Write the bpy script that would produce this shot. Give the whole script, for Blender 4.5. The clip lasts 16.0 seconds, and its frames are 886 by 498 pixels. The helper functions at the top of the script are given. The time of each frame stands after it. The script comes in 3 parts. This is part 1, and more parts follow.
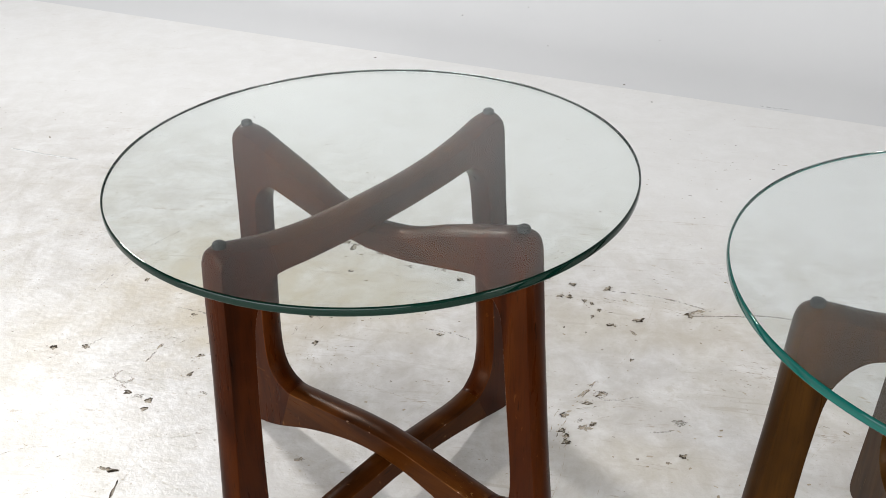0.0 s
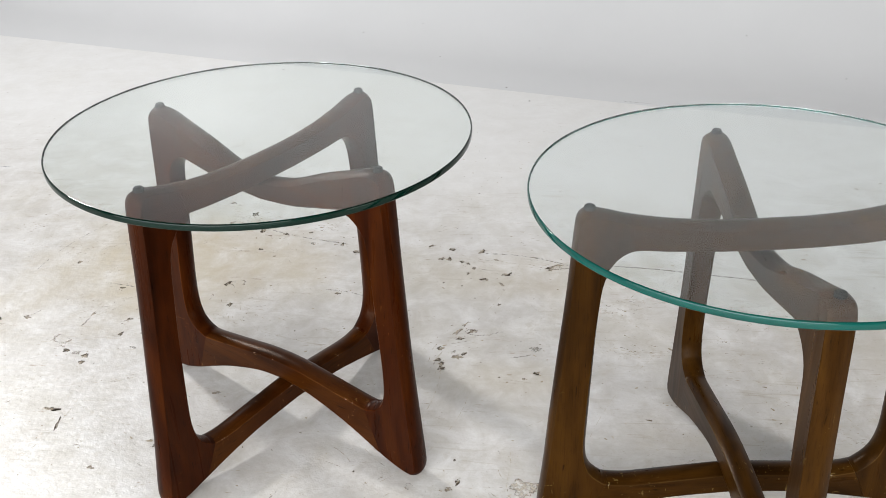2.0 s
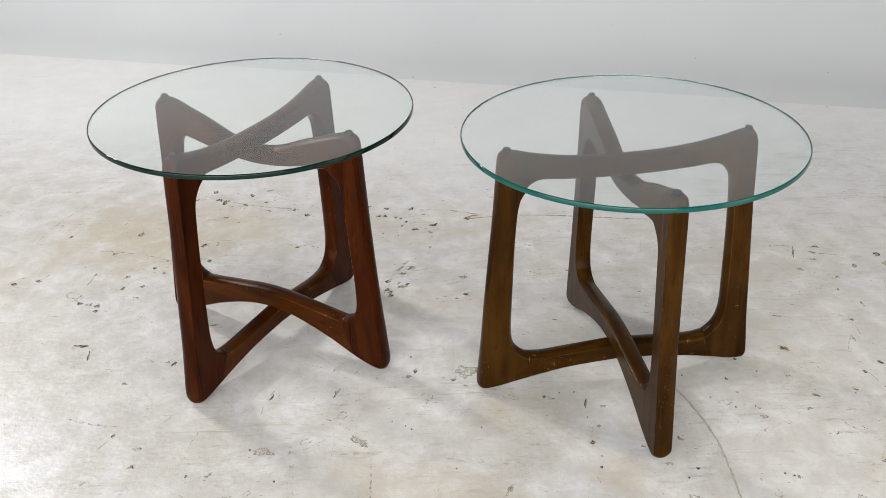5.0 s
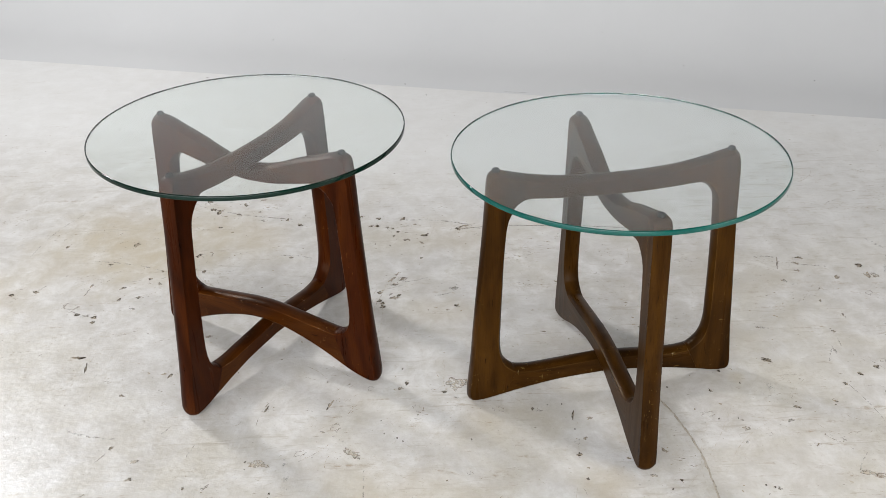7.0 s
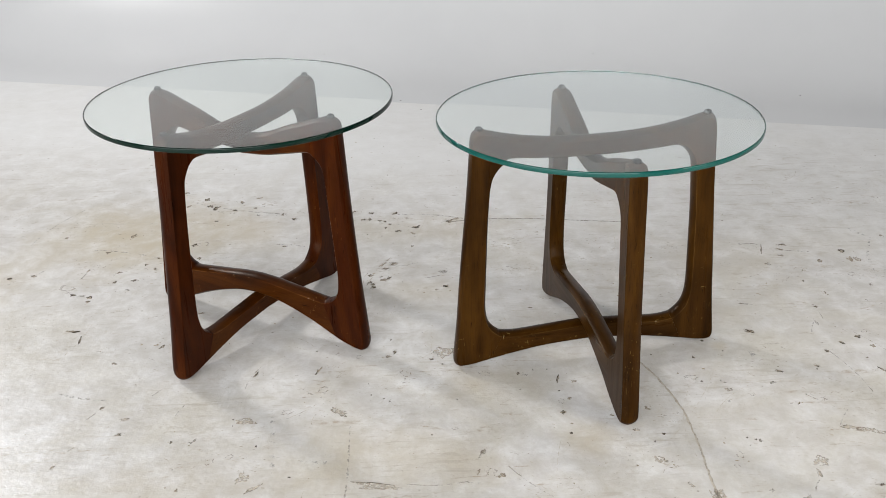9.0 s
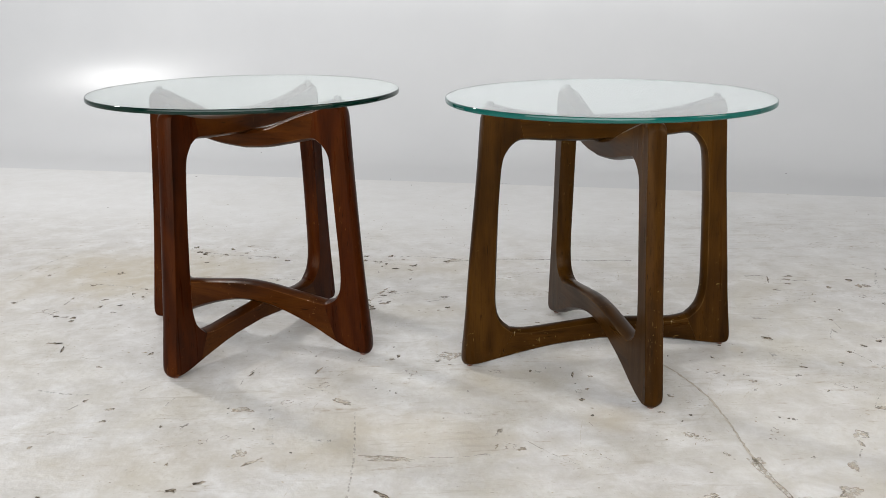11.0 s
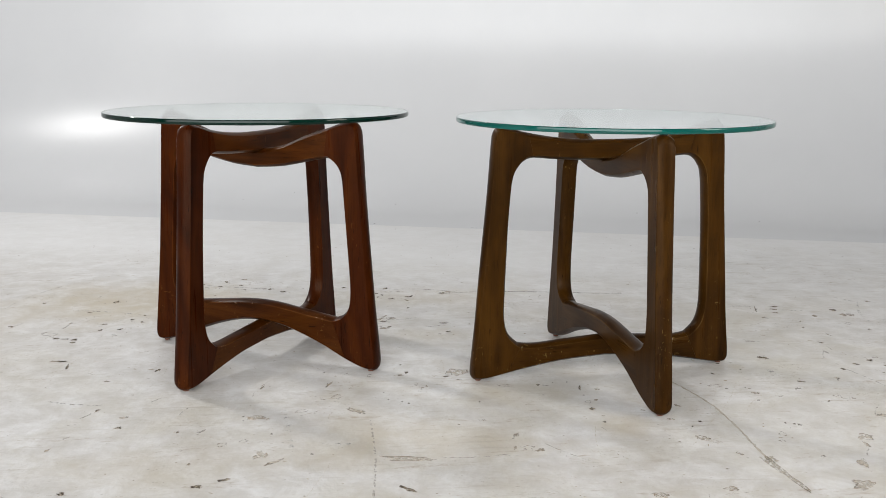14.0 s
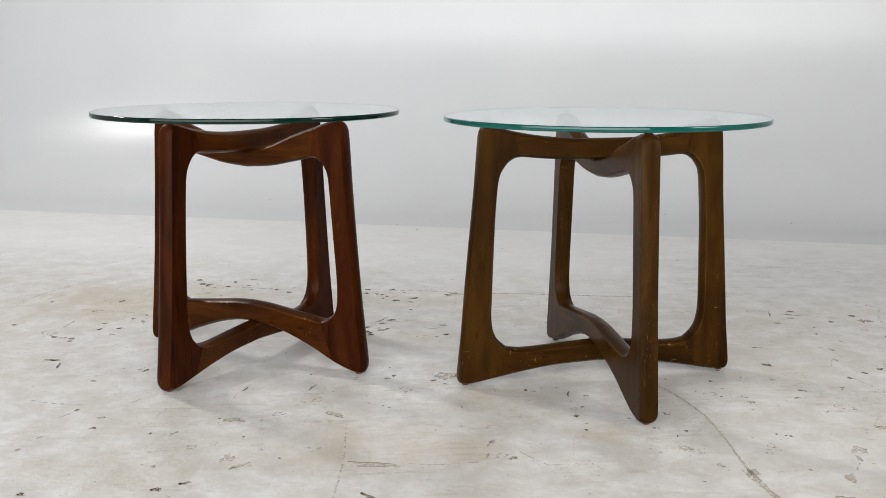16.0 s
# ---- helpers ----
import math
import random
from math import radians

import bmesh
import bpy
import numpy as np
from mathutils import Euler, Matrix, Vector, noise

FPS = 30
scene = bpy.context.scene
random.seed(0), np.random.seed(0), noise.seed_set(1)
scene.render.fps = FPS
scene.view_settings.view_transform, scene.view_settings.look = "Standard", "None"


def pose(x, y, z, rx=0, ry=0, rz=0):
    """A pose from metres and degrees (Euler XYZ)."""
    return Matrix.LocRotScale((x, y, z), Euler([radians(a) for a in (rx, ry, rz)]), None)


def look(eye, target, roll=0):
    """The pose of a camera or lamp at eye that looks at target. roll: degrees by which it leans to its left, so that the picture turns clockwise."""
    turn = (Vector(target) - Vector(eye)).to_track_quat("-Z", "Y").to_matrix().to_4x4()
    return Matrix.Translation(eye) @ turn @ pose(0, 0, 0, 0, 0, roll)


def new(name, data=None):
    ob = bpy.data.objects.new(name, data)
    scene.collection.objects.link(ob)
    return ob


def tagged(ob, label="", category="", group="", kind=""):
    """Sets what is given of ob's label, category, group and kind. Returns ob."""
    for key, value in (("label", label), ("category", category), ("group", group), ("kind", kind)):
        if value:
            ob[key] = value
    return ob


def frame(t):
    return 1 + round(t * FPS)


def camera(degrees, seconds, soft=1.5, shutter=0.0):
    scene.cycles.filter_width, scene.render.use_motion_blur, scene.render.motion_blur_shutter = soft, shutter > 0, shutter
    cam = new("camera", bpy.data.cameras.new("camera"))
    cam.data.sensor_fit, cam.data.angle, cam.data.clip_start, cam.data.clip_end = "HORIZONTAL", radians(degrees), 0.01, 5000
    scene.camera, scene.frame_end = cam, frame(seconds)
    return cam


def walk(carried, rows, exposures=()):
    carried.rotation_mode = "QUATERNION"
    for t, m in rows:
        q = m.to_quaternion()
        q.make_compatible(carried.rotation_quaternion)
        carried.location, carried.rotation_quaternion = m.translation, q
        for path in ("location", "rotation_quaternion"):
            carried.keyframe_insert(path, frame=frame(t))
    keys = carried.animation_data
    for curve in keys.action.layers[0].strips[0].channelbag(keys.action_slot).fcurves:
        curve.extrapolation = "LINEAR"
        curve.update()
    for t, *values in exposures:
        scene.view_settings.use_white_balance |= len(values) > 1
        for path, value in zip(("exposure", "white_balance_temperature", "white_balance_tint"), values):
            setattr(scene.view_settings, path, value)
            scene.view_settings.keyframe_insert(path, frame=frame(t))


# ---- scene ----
cam = camera(48.04, 16.0, soft=0.45)
PATH = [
    (0.0, 0.4240, -0.7851, 1.0106, 59.467, 0.938, 9.838),
    (0.5, 0.4531, -0.8556, 1.0214, 59.877, 0.761, 8.709),
    (1.0, 0.4906, -0.9282, 1.0321, 60.211, 0.827, 7.562),
    (1.5, 0.5238, -1.0098, 1.0418, 60.701, 0.926, 6.353),
    (2.0, 0.5574, -1.0921, 1.0536, 61.118, 1.218, 5.341),
    (2.5, 0.5853, -1.1754, 1.0672, 61.110, 1.558, 4.422),
    (3.0, 0.5909, -1.2659, 1.0867, 61.029, 1.713, 3.302),
    (3.5, 0.5709, -1.3467, 1.1021, 60.909, 1.687, 1.823),
    (4.0, 0.5289, -1.4389, 1.1304, 60.709, 1.604, 0.285),
    (4.5, 0.4948, -1.5216, 1.1565, 60.706, 1.459, -0.992),
    (5.0, 0.4747, -1.5709, 1.1941, 60.898, 1.188, -1.913),
    (7.5, 0.4785, -1.5967, 1.2545, 60.430, 0.907, -2.329),
    (8.0, 0.4709, -1.6387, 1.2108, 61.439, 0.830, -2.288),
    (8.5, 0.4917, -1.6836, 1.1793, 62.407, 1.037, -2.078),
    (9.0, 0.5057, -1.7252, 1.0973, 64.379, 1.110, -2.095),
    (11.5, 0.3897, -1.7962, 0.6779, 76.375, 0.213, -4.342),
    (12.0, 0.3566, -1.8142, 0.6492, 77.541, -0.103, -4.990),
    (12.5, 0.3285, -1.8295, 0.6398, 78.205, -0.301, -5.732),
    (13.0, 0.3115, -1.8426, 0.6358, 78.595, -0.348, -6.325),
    (13.5, 0.3099, -1.8481, 0.6329, 78.796, -0.340, -6.487),
    (14.0, 0.3105, -1.8445, 0.6307, 78.886, -0.399, -6.205),
    (14.5, 0.3453, -1.8343, 0.6299, 79.012, -0.355, -5.387),
    (15.0, 0.3962, -1.8202, 0.6265, 79.050, -0.295, -4.332),
    (15.5, 0.4295, -1.8150, 0.6269, 78.958, -0.208, -3.491),
    (16.0, 0.4542, -1.8166, 0.6254, 78.896, -0.049, -2.764),
]
walk(cam, [(t, pose(x, y, z, rx, ry, rz)) for t, x, y, z, rx, ry, rz in PATH], [(0.0, 0.16), (2.5, 0.08), (5.0, 0.01), (9.0, -0.04), (12.0, -0.12), (16.0, -0.15)])

# ---- light ----
world = bpy.data.worlds.new("world")
scene.world = world
world.use_nodes = True
world.node_tree.nodes["Background"].inputs[0].default_value = (0.9, 0.95, 1.0, 1)
world.node_tree.nodes["Background"].inputs[1].default_value = 0.05

# the room is turned against the axes: u runs along the back wall, n towards it
TURN = radians(-15.6)
U = Vector((math.cos(TURN), math.sin(TURN), 0))
N = Vector((-math.sin(TURN), math.cos(TURN), 0))
ORIGIN = Vector((0.5, 1.735, 0))


def room(u, n, z):
    return ORIGIN + float(u) * U + float(n) * N + Vector((0, 0, z))


def lamp(name, at, target, wide, deep, watts, colour, spread=180):
    data = bpy.data.lights.new(name, "AREA")
    data.shape, data.size, data.size_y, data.energy, data.color = "RECTANGLE", wide, deep, watts, colour
    data.spread = radians(spread)
    ob = new(name, data)
    ob.matrix_world = look(at, target)
    return ob


lamp("softbox_left_back", room(-3.1, 0.15, 2.95), room(-0.3, -1.5, 0.0), 0.45, 0.4, 29, (1.0, 0.99, 0.98), 105)
lamp("softbox_right", room(2.9, -2.3, 1.0), room(0.9, -1.8, 0.3), 0.8, 0.6, 20, (1.0, 0.95, 0.87))
# unseen fill added behind the camera to brighten the wall and table fronts
lamp("fill_front", room(-0.3, -4.95, 1.55), room(-0.3, 0.5, 1.3), 6.6, 2.6, 207, (0.975, 0.99, 1.0), 140)
# weak unseen fill added overhead to lift the near floor
lamp("fill_overhead", room(1.4, -3.4, 3.3), room(1.4, -2.9, 0.0), 4.0, 0.8, 3, (1.0, 0.99, 0.98))


# ---- materials ----
def material(name):
    m = bpy.data.materials.new(name)
    m.use_nodes = True
    t = m.node_tree
    return m, t, t.nodes["Principled BSDF"]


def node(t, kind, **values):
    n = t.nodes.new("ShaderNode" + kind)
    for key, value in values.items():
        if key in n.inputs:
            n.inputs[key].default_value = value
    return n


def ramp(t, source, stops):
    n = t.nodes.new("ShaderNodeValToRGB")
    while len(n.color_ramp.elements) < len(stops):
        n.color_ramp.elements.new(0.5)
    for e, (at, c) in zip(n.color_ramp.elements, stops):
        e.position = at
        e.color = (*c, 1) if isinstance(c, tuple) else (c, c, c, 1)
    t.links.new(source, n.inputs[0])
    return n.outputs[0]


def mix(t, factor, a, b, blend="MIX"):
    n = t.nodes.new("ShaderNodeMix")
    n.data_type, n.blend_type = "RGBA", blend
    for slot, value in ((0, factor), (6, a), (7, b)):
        if isinstance(value, bpy.types.NodeSocket):
            t.links.new(value, n.inputs[slot])
        else:
            n.inputs[slot].default_value = (*value, 1) if isinstance(value, tuple) else value
    return n.outputs[2]


def maths(t, kind, a, b):
    n = t.nodes.new("ShaderNodeMath")
    n.operation = kind
    for slot, value in ((0, a), (1, b)):
        if isinstance(value, bpy.types.NodeSocket):
            t.links.new(value, n.inputs[slot])
        else:
            n.inputs[slot].default_value = value
    return n.outputs[0]


def placed(t, scale=(1, 1, 1), vary=False):
    """Object coordinates, stretched; vary: shifted piece by piece."""
    tc = node(t, "TexCoord")
    mp = node(t, "Mapping", Scale=scale)
    t.links.new(tc.outputs["Object"], mp.inputs["Vector"])
    if vary:
        info = node(t, "ObjectInfo")
        n = t.nodes.new("ShaderNodeVectorMath")
        n.operation = "SCALE"
        n.inputs[0].default_value = (7.3, 3.1, 5.7)
        t.links.new(info.outputs["Random"], n.inputs["Scale"])
        t.links.new(n.outputs[0], mp.inputs["Location"])
    return mp.outputs[0]


def noise_tex(t, vector, scale, detail=4.0, rough=0.5, distort=0.0):
    n = node(t, "TexNoise", Scale=scale, Detail=detail, Roughness=rough, Distortion=distort)
    t.links.new(vector, n.inputs["Vector"])
    return n.outputs["Fac"]


def bump(t, shader, height, strength, distance=0.001):
    n = node(t, "Bump", Strength=strength, Distance=distance)
    t.links.new(height, n.inputs["Height"])
    t.links.new(n.outputs[0], shader.inputs["Normal"])


def wood(name, dark, mid, light, axis, gloss, shine, worn_off):
    """Oiled wood with its grain along one axis of the piece."""
    m, t, s = material(name)
    v = placed(t, (0.05, 1, 1) if axis == "x" else (1, 1, 0.05), True)
    fibre = noise_tex(t, v, 420, 5, 0.7)
    streak = noise_tex(t, v, 95, 4, 0.6, 0.4)
    figure = noise_tex(t, placed(t, (0.22, 1, 1) if axis == "x" else (1, 1, 0.22), True), 22, 3, 0.5, 1.2)
    cloud = noise_tex(t, placed(t, (1, 1, 1), True), 9, 3, 0.5)
    base = ramp(t, figure, ((0.20, dark), (0.48, mid), (0.85, light)))
    base = mix(t, 0.4, base, ramp(t, streak, ((0.3, 0.6), (0.62, 1.0))), "MULTIPLY")
    base = mix(t, 0.6, base, ramp(t, fibre, ((0.34, 0.4), (0.5, 1.0))), "MULTIPLY")
    base = mix(t, ramp(t, cloud, ((0.4, 0.0), (0.8, 0.25))), base, dark)
    # pale flecks where the finish is knocked off, thickest low on the legs and in a few rubbed places
    xyz = node(t, "SeparateXYZ")
    t.links.new(placed(t), xyz.inputs[0])
    low = ramp(t, xyz.outputs[2], ((0.0, 0.16), (0.09, 0.05), (0.5, 0.0)))
    places = maths(t, "ADD", noise_tex(t, placed(t, (1, 1, 0.6), True), 11, 2, 0.5), low)
    rubbed = ramp(t, places, ((0.56, 0.0), (0.68, 1.0)))
    for size, thin in ((210, (1, 1, 0.22)), (150, (0.5, 1, 0.9))):
        fleck = noise_tex(t, placed(t, thin, True), size, 2, 0.55, 0.5)
        base = mix(t, maths(t, "MULTIPLY", rubbed, ramp(t, fleck, ((0.68, 0.0), (0.74, worn_off)))), base, (light[0] * 2.6, light[1] * 4.2, light[2] * 11))
    # dark pores and knots along the grain
    pore = noise_tex(t, placed(t, (0.12, 1, 1) if axis == "x" else (1, 1, 0.12), True), 240, 2, 0.5)
    base = mix(t, ramp(t, pore, ((0.68, 0.0), (0.73, 0.75))), base, tuple(c * 0.25 for c in dark))
    t.links.new(base, s.inputs["Base Color"])
    t.links.new(ramp(t, streak, ((0.3, gloss + 0.12), (0.7, gloss))), s.inputs["Roughness"])
    s.inputs["Specular IOR Level"].default_value = shine
    s.inputs["Specular Tint"].default_value = (1.0, 0.78, 0.58, 1)
    bump(t, s, fibre, 0.035, 0.0005)
    return m


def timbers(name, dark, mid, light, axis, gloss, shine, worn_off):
    """The wood of a piece and the same wood paler on its arrises: finish rubbed thin plus a painted glint of light."""
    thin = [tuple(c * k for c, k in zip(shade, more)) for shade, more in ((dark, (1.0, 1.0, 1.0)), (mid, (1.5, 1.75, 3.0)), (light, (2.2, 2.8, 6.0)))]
    return wood(name, dark, mid, light, axis, gloss, shine, worn_off), wood(name + "_worn_glint_edge", *thin, axis, gloss, shine, 0.9)


# rails, then legs
RED = [timbers("tan_brown_wood", (0.0097, 0.0022, 0.0003), (0.0400, 0.0102, 0.0012), (0.0760, 0.0246, 0.0035), "x", 0.27, 0.08, 0.5),
       timbers("red_brown_wood", (0.0064, 0.0009, 0.0001), (0.0285, 0.0051, 0.0005), (0.0540, 0.0128, 0.0013), "z", 0.25, 0.07, 0.45)]
OLIVE = [timbers("olive_brown_wood_" + a, (0.0066, 0.0022, 0.0003), (0.0278, 0.0105, 0.0012), (0.0570, 0.0232, 0.0031), a, 0.26, 0.08, 0.85) for a in "xz"]


def glass(name, colour):
    m, t, s = material(name)
    g = node(t, "BsdfGlass", Color=(*colour, 1), Roughness=0.0, IOR=1.38)
    t.links.new(g.outputs[0], t.nodes["Material Output"].inputs["Surface"])
    return m


def glass_rim(name, colour, milky, index):
    """The polished edge, where light that has run far inside the green sheet comes out scattered; what it mirrors keeps its colour."""
    m, t, s = material(name)
    streak = noise_tex(t, placed(t, (6, 6, 160)), 1.0, 3, 0.6)
    clear = node(t, "BsdfRefraction", Color=(*[min(1.0, c * 1.2) for c in colour], 1), Roughness=0.0, IOR=1.48)
    scatter = node(t, "BsdfDiffuse")
    t.links.new(ramp(t, streak, ((0.3, tuple(c * 0.6 for c in colour)), (0.7, colour))), scatter.inputs["Color"])
    body = node(t, "MixShader", Fac=milky)
    mirror = node(t, "BsdfGlossy", Color=(0.97, 0.985, 0.98, 1), Roughness=0.0)
    out = t.nodes.new("ShaderNodeMixShader")
    t.links.new(clear.outputs[0], body.inputs[1])
    t.links.new(scatter.outputs[0], body.inputs[2])
    t.links.new(node(t, "Fresnel", IOR=index).outputs[0], out.inputs[0])
    t.links.new(body.outputs[0], out.inputs[1])
    t.links.new(mirror.outputs[0], out.inputs[2])
    t.links.new(out.outputs[0], t.nodes["Material Output"].inputs["Surface"])
    return m


GLASS_LEFT = [glass("clear_green_glass", (0.970, 0.991, 0.984)), glass_rim("dark_green_glass_rim", (0.0008, 0.015, 0.0095), 0.9, 1.33)]
GLASS_RIGHT = [glass("clear_teal_glass", (0.966, 0.987, 0.986)), glass_rim("teal_glass_rim", (0.002, 0.088, 0.072), 0.9, 1.45)]

RUBBER, t, s = material("black_rubber")
s.inputs["Specular IOR Level"].default_value = 0.08
s.inputs["Roughness"].default_value = 0.4
t.links.new(ramp(t, noise_tex(t, placed(t), 300), ((0.3, (0.003, 0.003, 0.003)), (0.7, (0.008, 0.008, 0.008)))), s.inputs["Base Color"])
GLIDE, t, s = material("brown_plastic")
s.inputs["Roughness"].default_value = 0.5
t.links.new(ramp(t, noise_tex(t, placed(t), 200), ((0.3, (0.10, 0.035, 0.02)), (0.7, (0.16, 0.06, 0.035)))), s.inputs["Base Color"])


# yellowed areas of the floor: place, half width, half depth, strength
STAINS = [(-0.21, 0.71, 0.36, 0.27, 0.95), (0.06, 0.72, 0.12, 0.09, 0.5), (0.53, 0.34, 0.14, 0.07, 0.4), (0.66, -0.07, 0.12, 0.09, 0.4), (0.80, -0.26, 0.08, 0.07, 0.5),
          (1.24, 0.45, 0.17, 0.14, 0.45), (1.17, 0.19, 0.10, 0.08, 0.4), (0.38, -0.29, 0.22, 0.14, 0.55), (0.58, -0.30, 0.08, 0.10, 0.5), (1.13, 0.05, 0.025, 0.025, 0.7),
          (0.03, -0.36, 0.25, 0.12, 0.4), (0.55, 0.70, 0.28, 0.13, 0.45), (-0.50, 0.52, 0.12, 0.2, 0.45), (0.30, -0.62, 0.5, 0.14, 0.6), (0.85, -0.62, 0.3, 0.12, 0.45)]


# areas greyed in the paint: trodden dust, with painted-in shade where light falls off
DUST_AND_SHADE = [(1.15, 0.35, 0.60, 0.36, 0.5), (0.55, 0.50, 0.36, 0.24, 0.25), (1.6, 0.85, 0.7, 0.5, 0.5), (0.80, 0.15, 0.30, 0.26, 0.3)]


def paint_floor():
    """White floor paint, rolled on thick, with trodden dirt, smudges, faint scratches and specks."""
    m, t, s = material("scuffed_white_floor_paint")
    v = placed(t)
    broad = noise_tex(t, v, 1.1, 3, 0.5)
    patch = noise_tex(t, v, 4.5, 6, 0.65, 0.7)
    cloud = noise_tex(t, v, 13, 6, 0.7, 0.4)
    fine = noise_tex(t, v, 75, 5, 0.65)
    base = ramp(t, cloud, ((0.28, (0.48, 0.452, 0.412)), (0.47, (0.585, 0.563, 0.54)), (0.68, (0.73, 0.718, 0.712))))
    trodden = maths(t, "MULTIPLY", ramp(t, patch, ((0.44, 0.0), (0.68, 1.0))), ramp(t, broad, ((0.38, 0.15), (0.58, 1.0))))
    # the paint is cleanest along the wall, where nobody walks; its extra white also paints in lamp light
    xyz = node(t, "SeparateXYZ")
    t.links.new(v, xyz.inputs[0])
    walked = ramp(t, maths(t, "ADD", maths(t, "MULTIPLY", xyz.outputs[1], 0.5), maths(t, "MULTIPLY", xyz.outputs[0], 0.14)), ((0.40, 1.0), (0.68, 0.25)))
    base = mix(t, walked, (0.78, 0.775, 0.77), base)
    trodden = maths(t, "MULTIPLY", trodden, walked)
    # yellowed areas where dirt has been trodden in, then greyed ones of dust and painted shade
    wobble = node(t, "TexNoise", Scale=7.0, Detail=5.0, Roughness=0.7)
    t.links.new(v, wobble.inputs["Vector"])
    zone = 0.0
    for x, y, wide, deep, amount, shade in [(*row, (0.50, 0.43, 0.315)) for row in STAINS] + [(*row, (0.49, 0.475, 0.455)) for row in DUST_AND_SHADE]:
        away = node(t, "Mapping", Location=(-x / wide, -y / deep, 0), Scale=(1 / wide, 1 / deep, 1))
        t.links.new(v, away.inputs["Vector"])
        shake = t.nodes.new("ShaderNodeMix")
        shake.data_type, shake.blend_type = "RGBA", "LINEAR_LIGHT"
        shake.inputs[0].default_value = 0.55
        t.links.new(away.outputs[0], shake.inputs[6])
        t.links.new(wobble.outputs["Color"], shake.inputs[7])
        flat = node(t, "Mapping", Scale=(1, 1, 0))
        t.links.new(shake.outputs[2], flat.inputs["Vector"])
        far = t.nodes.new("ShaderNodeVectorMath")
        far.operation = "LENGTH"
        t.links.new(flat.outputs[0], far.inputs[0])
        mask = maths(t, "MULTIPLY", ramp(t, far.outputs["Value"], ((0.35, min(1.0, amount * 1.05)), (1.0, 0.0))), ramp(t, cloud, ((0.32, 1.0), (0.68, 0.35))))
        base = mix(t, mask, base, shade)
        if shade[2] > 0.4:
            zone = maths(t, "ADD", mask, zone)
    base = mix(t, maths(t, "MULTIPLY", trodden, 0.5), base, (0.565, 0.525, 0.44))
    base = mix(t, maths(t, "MULTIPLY", trodden, ramp(t, fine, ((0.52, 0.0), (0.70, 0.45)))), base, (0.38, 0.33, 0.25))
    # grey smudges, dragged in several directions and uneven along their length
    drawn = maths(t, "MULTIPLY", ramp(t, walked, ((0.25, 0.0), (1.0, 1.0))), ramp(t, noise_tex(t, v, 3.1, 3, 0.5), ((0.42, 0.1), (0.62, 1.0))))
    drawn = maths(t, "MAXIMUM", drawn, maths(t, "MULTIPLY", zone, 2.4))
    for lean, thin, scale, top in ((-0.3, 3.2, 7, 0.45), (0.9, 2.6, 6, 0.36), (-0.15, 4.5, 19, 0.42)):
        mp = node(t, "Mapping", Rotation=(0, 0, lean), Scale=(1, thin, 1))
        t.links.new(v, mp.inputs["Vector"])
        drag = noise_tex(t, mp.outputs[0], scale, 5, 0.65, 0.5)
        base = mix(t, maths(t, "MULTIPLY", drawn, ramp(t, drag, ((0.55, 0.0), (0.74, top)))), base, (0.47, 0.435, 0.375))
    # faint scratches, in patches
    for lean, scale in ((-0.3, 70), (0.75, 58), (1.4, 64)):
        mp = node(t, "Mapping", Rotation=(0, 0, lean), Scale=(0.10, 1, 1))
        t.links.new(v, mp.inputs["Vector"])
        hair = noise_tex(t, mp.outputs[0], scale, 3, 0.5, 0.8)
        base = mix(t, maths(t, "MULTIPLY", drawn, ramp(t, hair, ((0.66, 0.0), (0.70, 0.45)))), base, (0.40, 0.355, 0.29))
    # broken tan scrapes where something was dragged over the paint
    scraped = ramp(t, noise_tex(t, v, 2.3, 3, 0.6), ((0.42, 0.0), (0.54, 1.0)))
    for lean, scale in ((-0.12, 34), (-0.42, 27), (0.55, 30)):
        mp = node(t, "Mapping", Rotation=(0, 0, lean), Scale=(0.14, 1, 1))
        t.links.new(v, mp.inputs["Vector"])
        scrape = noise_tex(t, mp.outputs[0], scale, 6, 0.75, 0.4)
        broken = maths(t, "MULTIPLY", scraped, ramp(t, fine, ((0.40, 0.0), (0.56, 1.0))))
        base = mix(t, maths(t, "MULTIPLY", maths(t, "MULTIPLY", broken, walked), ramp(t, scrape, ((0.62, 0.0), (0.67, 0.75)))), base, (0.34, 0.265, 0.185))
    # rubbed-in grime
    grime = noise_tex(t, v, 34, 6, 0.75, 0.6)
    base = mix(t, maths(t, "MULTIPLY", drawn, ramp(t, grime, ((0.54, 0.0), (0.68, 0.5)))), base, (0.45, 0.405, 0.335))
    # peppering of fine grit pressed into the paint
    grit = noise_tex(t, v, 210, 3, 0.6)
    base = mix(t, maths(t, "MULTIPLY", maths(t, "MAXIMUM", drawn, trodden), ramp(t, grit, ((0.64, 0.0), (0.70, 0.6)))), base, (0.30, 0.26, 0.205))
    # small specks of bare floor
    speck = node(t, "TexVoronoi", Scale=26.0, Randomness=1.0)
    t.links.new(v, speck.inputs["Vector"])
    near = ramp(t, speck.outputs["Distance"], ((0.03, 1.0), (0.075, 0.0)))
    few = ramp(t, noise_tex(t, v, 9, 3, 0.6), ((0.5, 0.0), (0.6, 1.0)))
    base = mix(t, maths(t, "MULTIPLY", maths(t, "MULTIPLY", near, few), 0.75), base, (0.24, 0.21, 0.165))
    t.links.new(base, s.inputs["Base Color"])
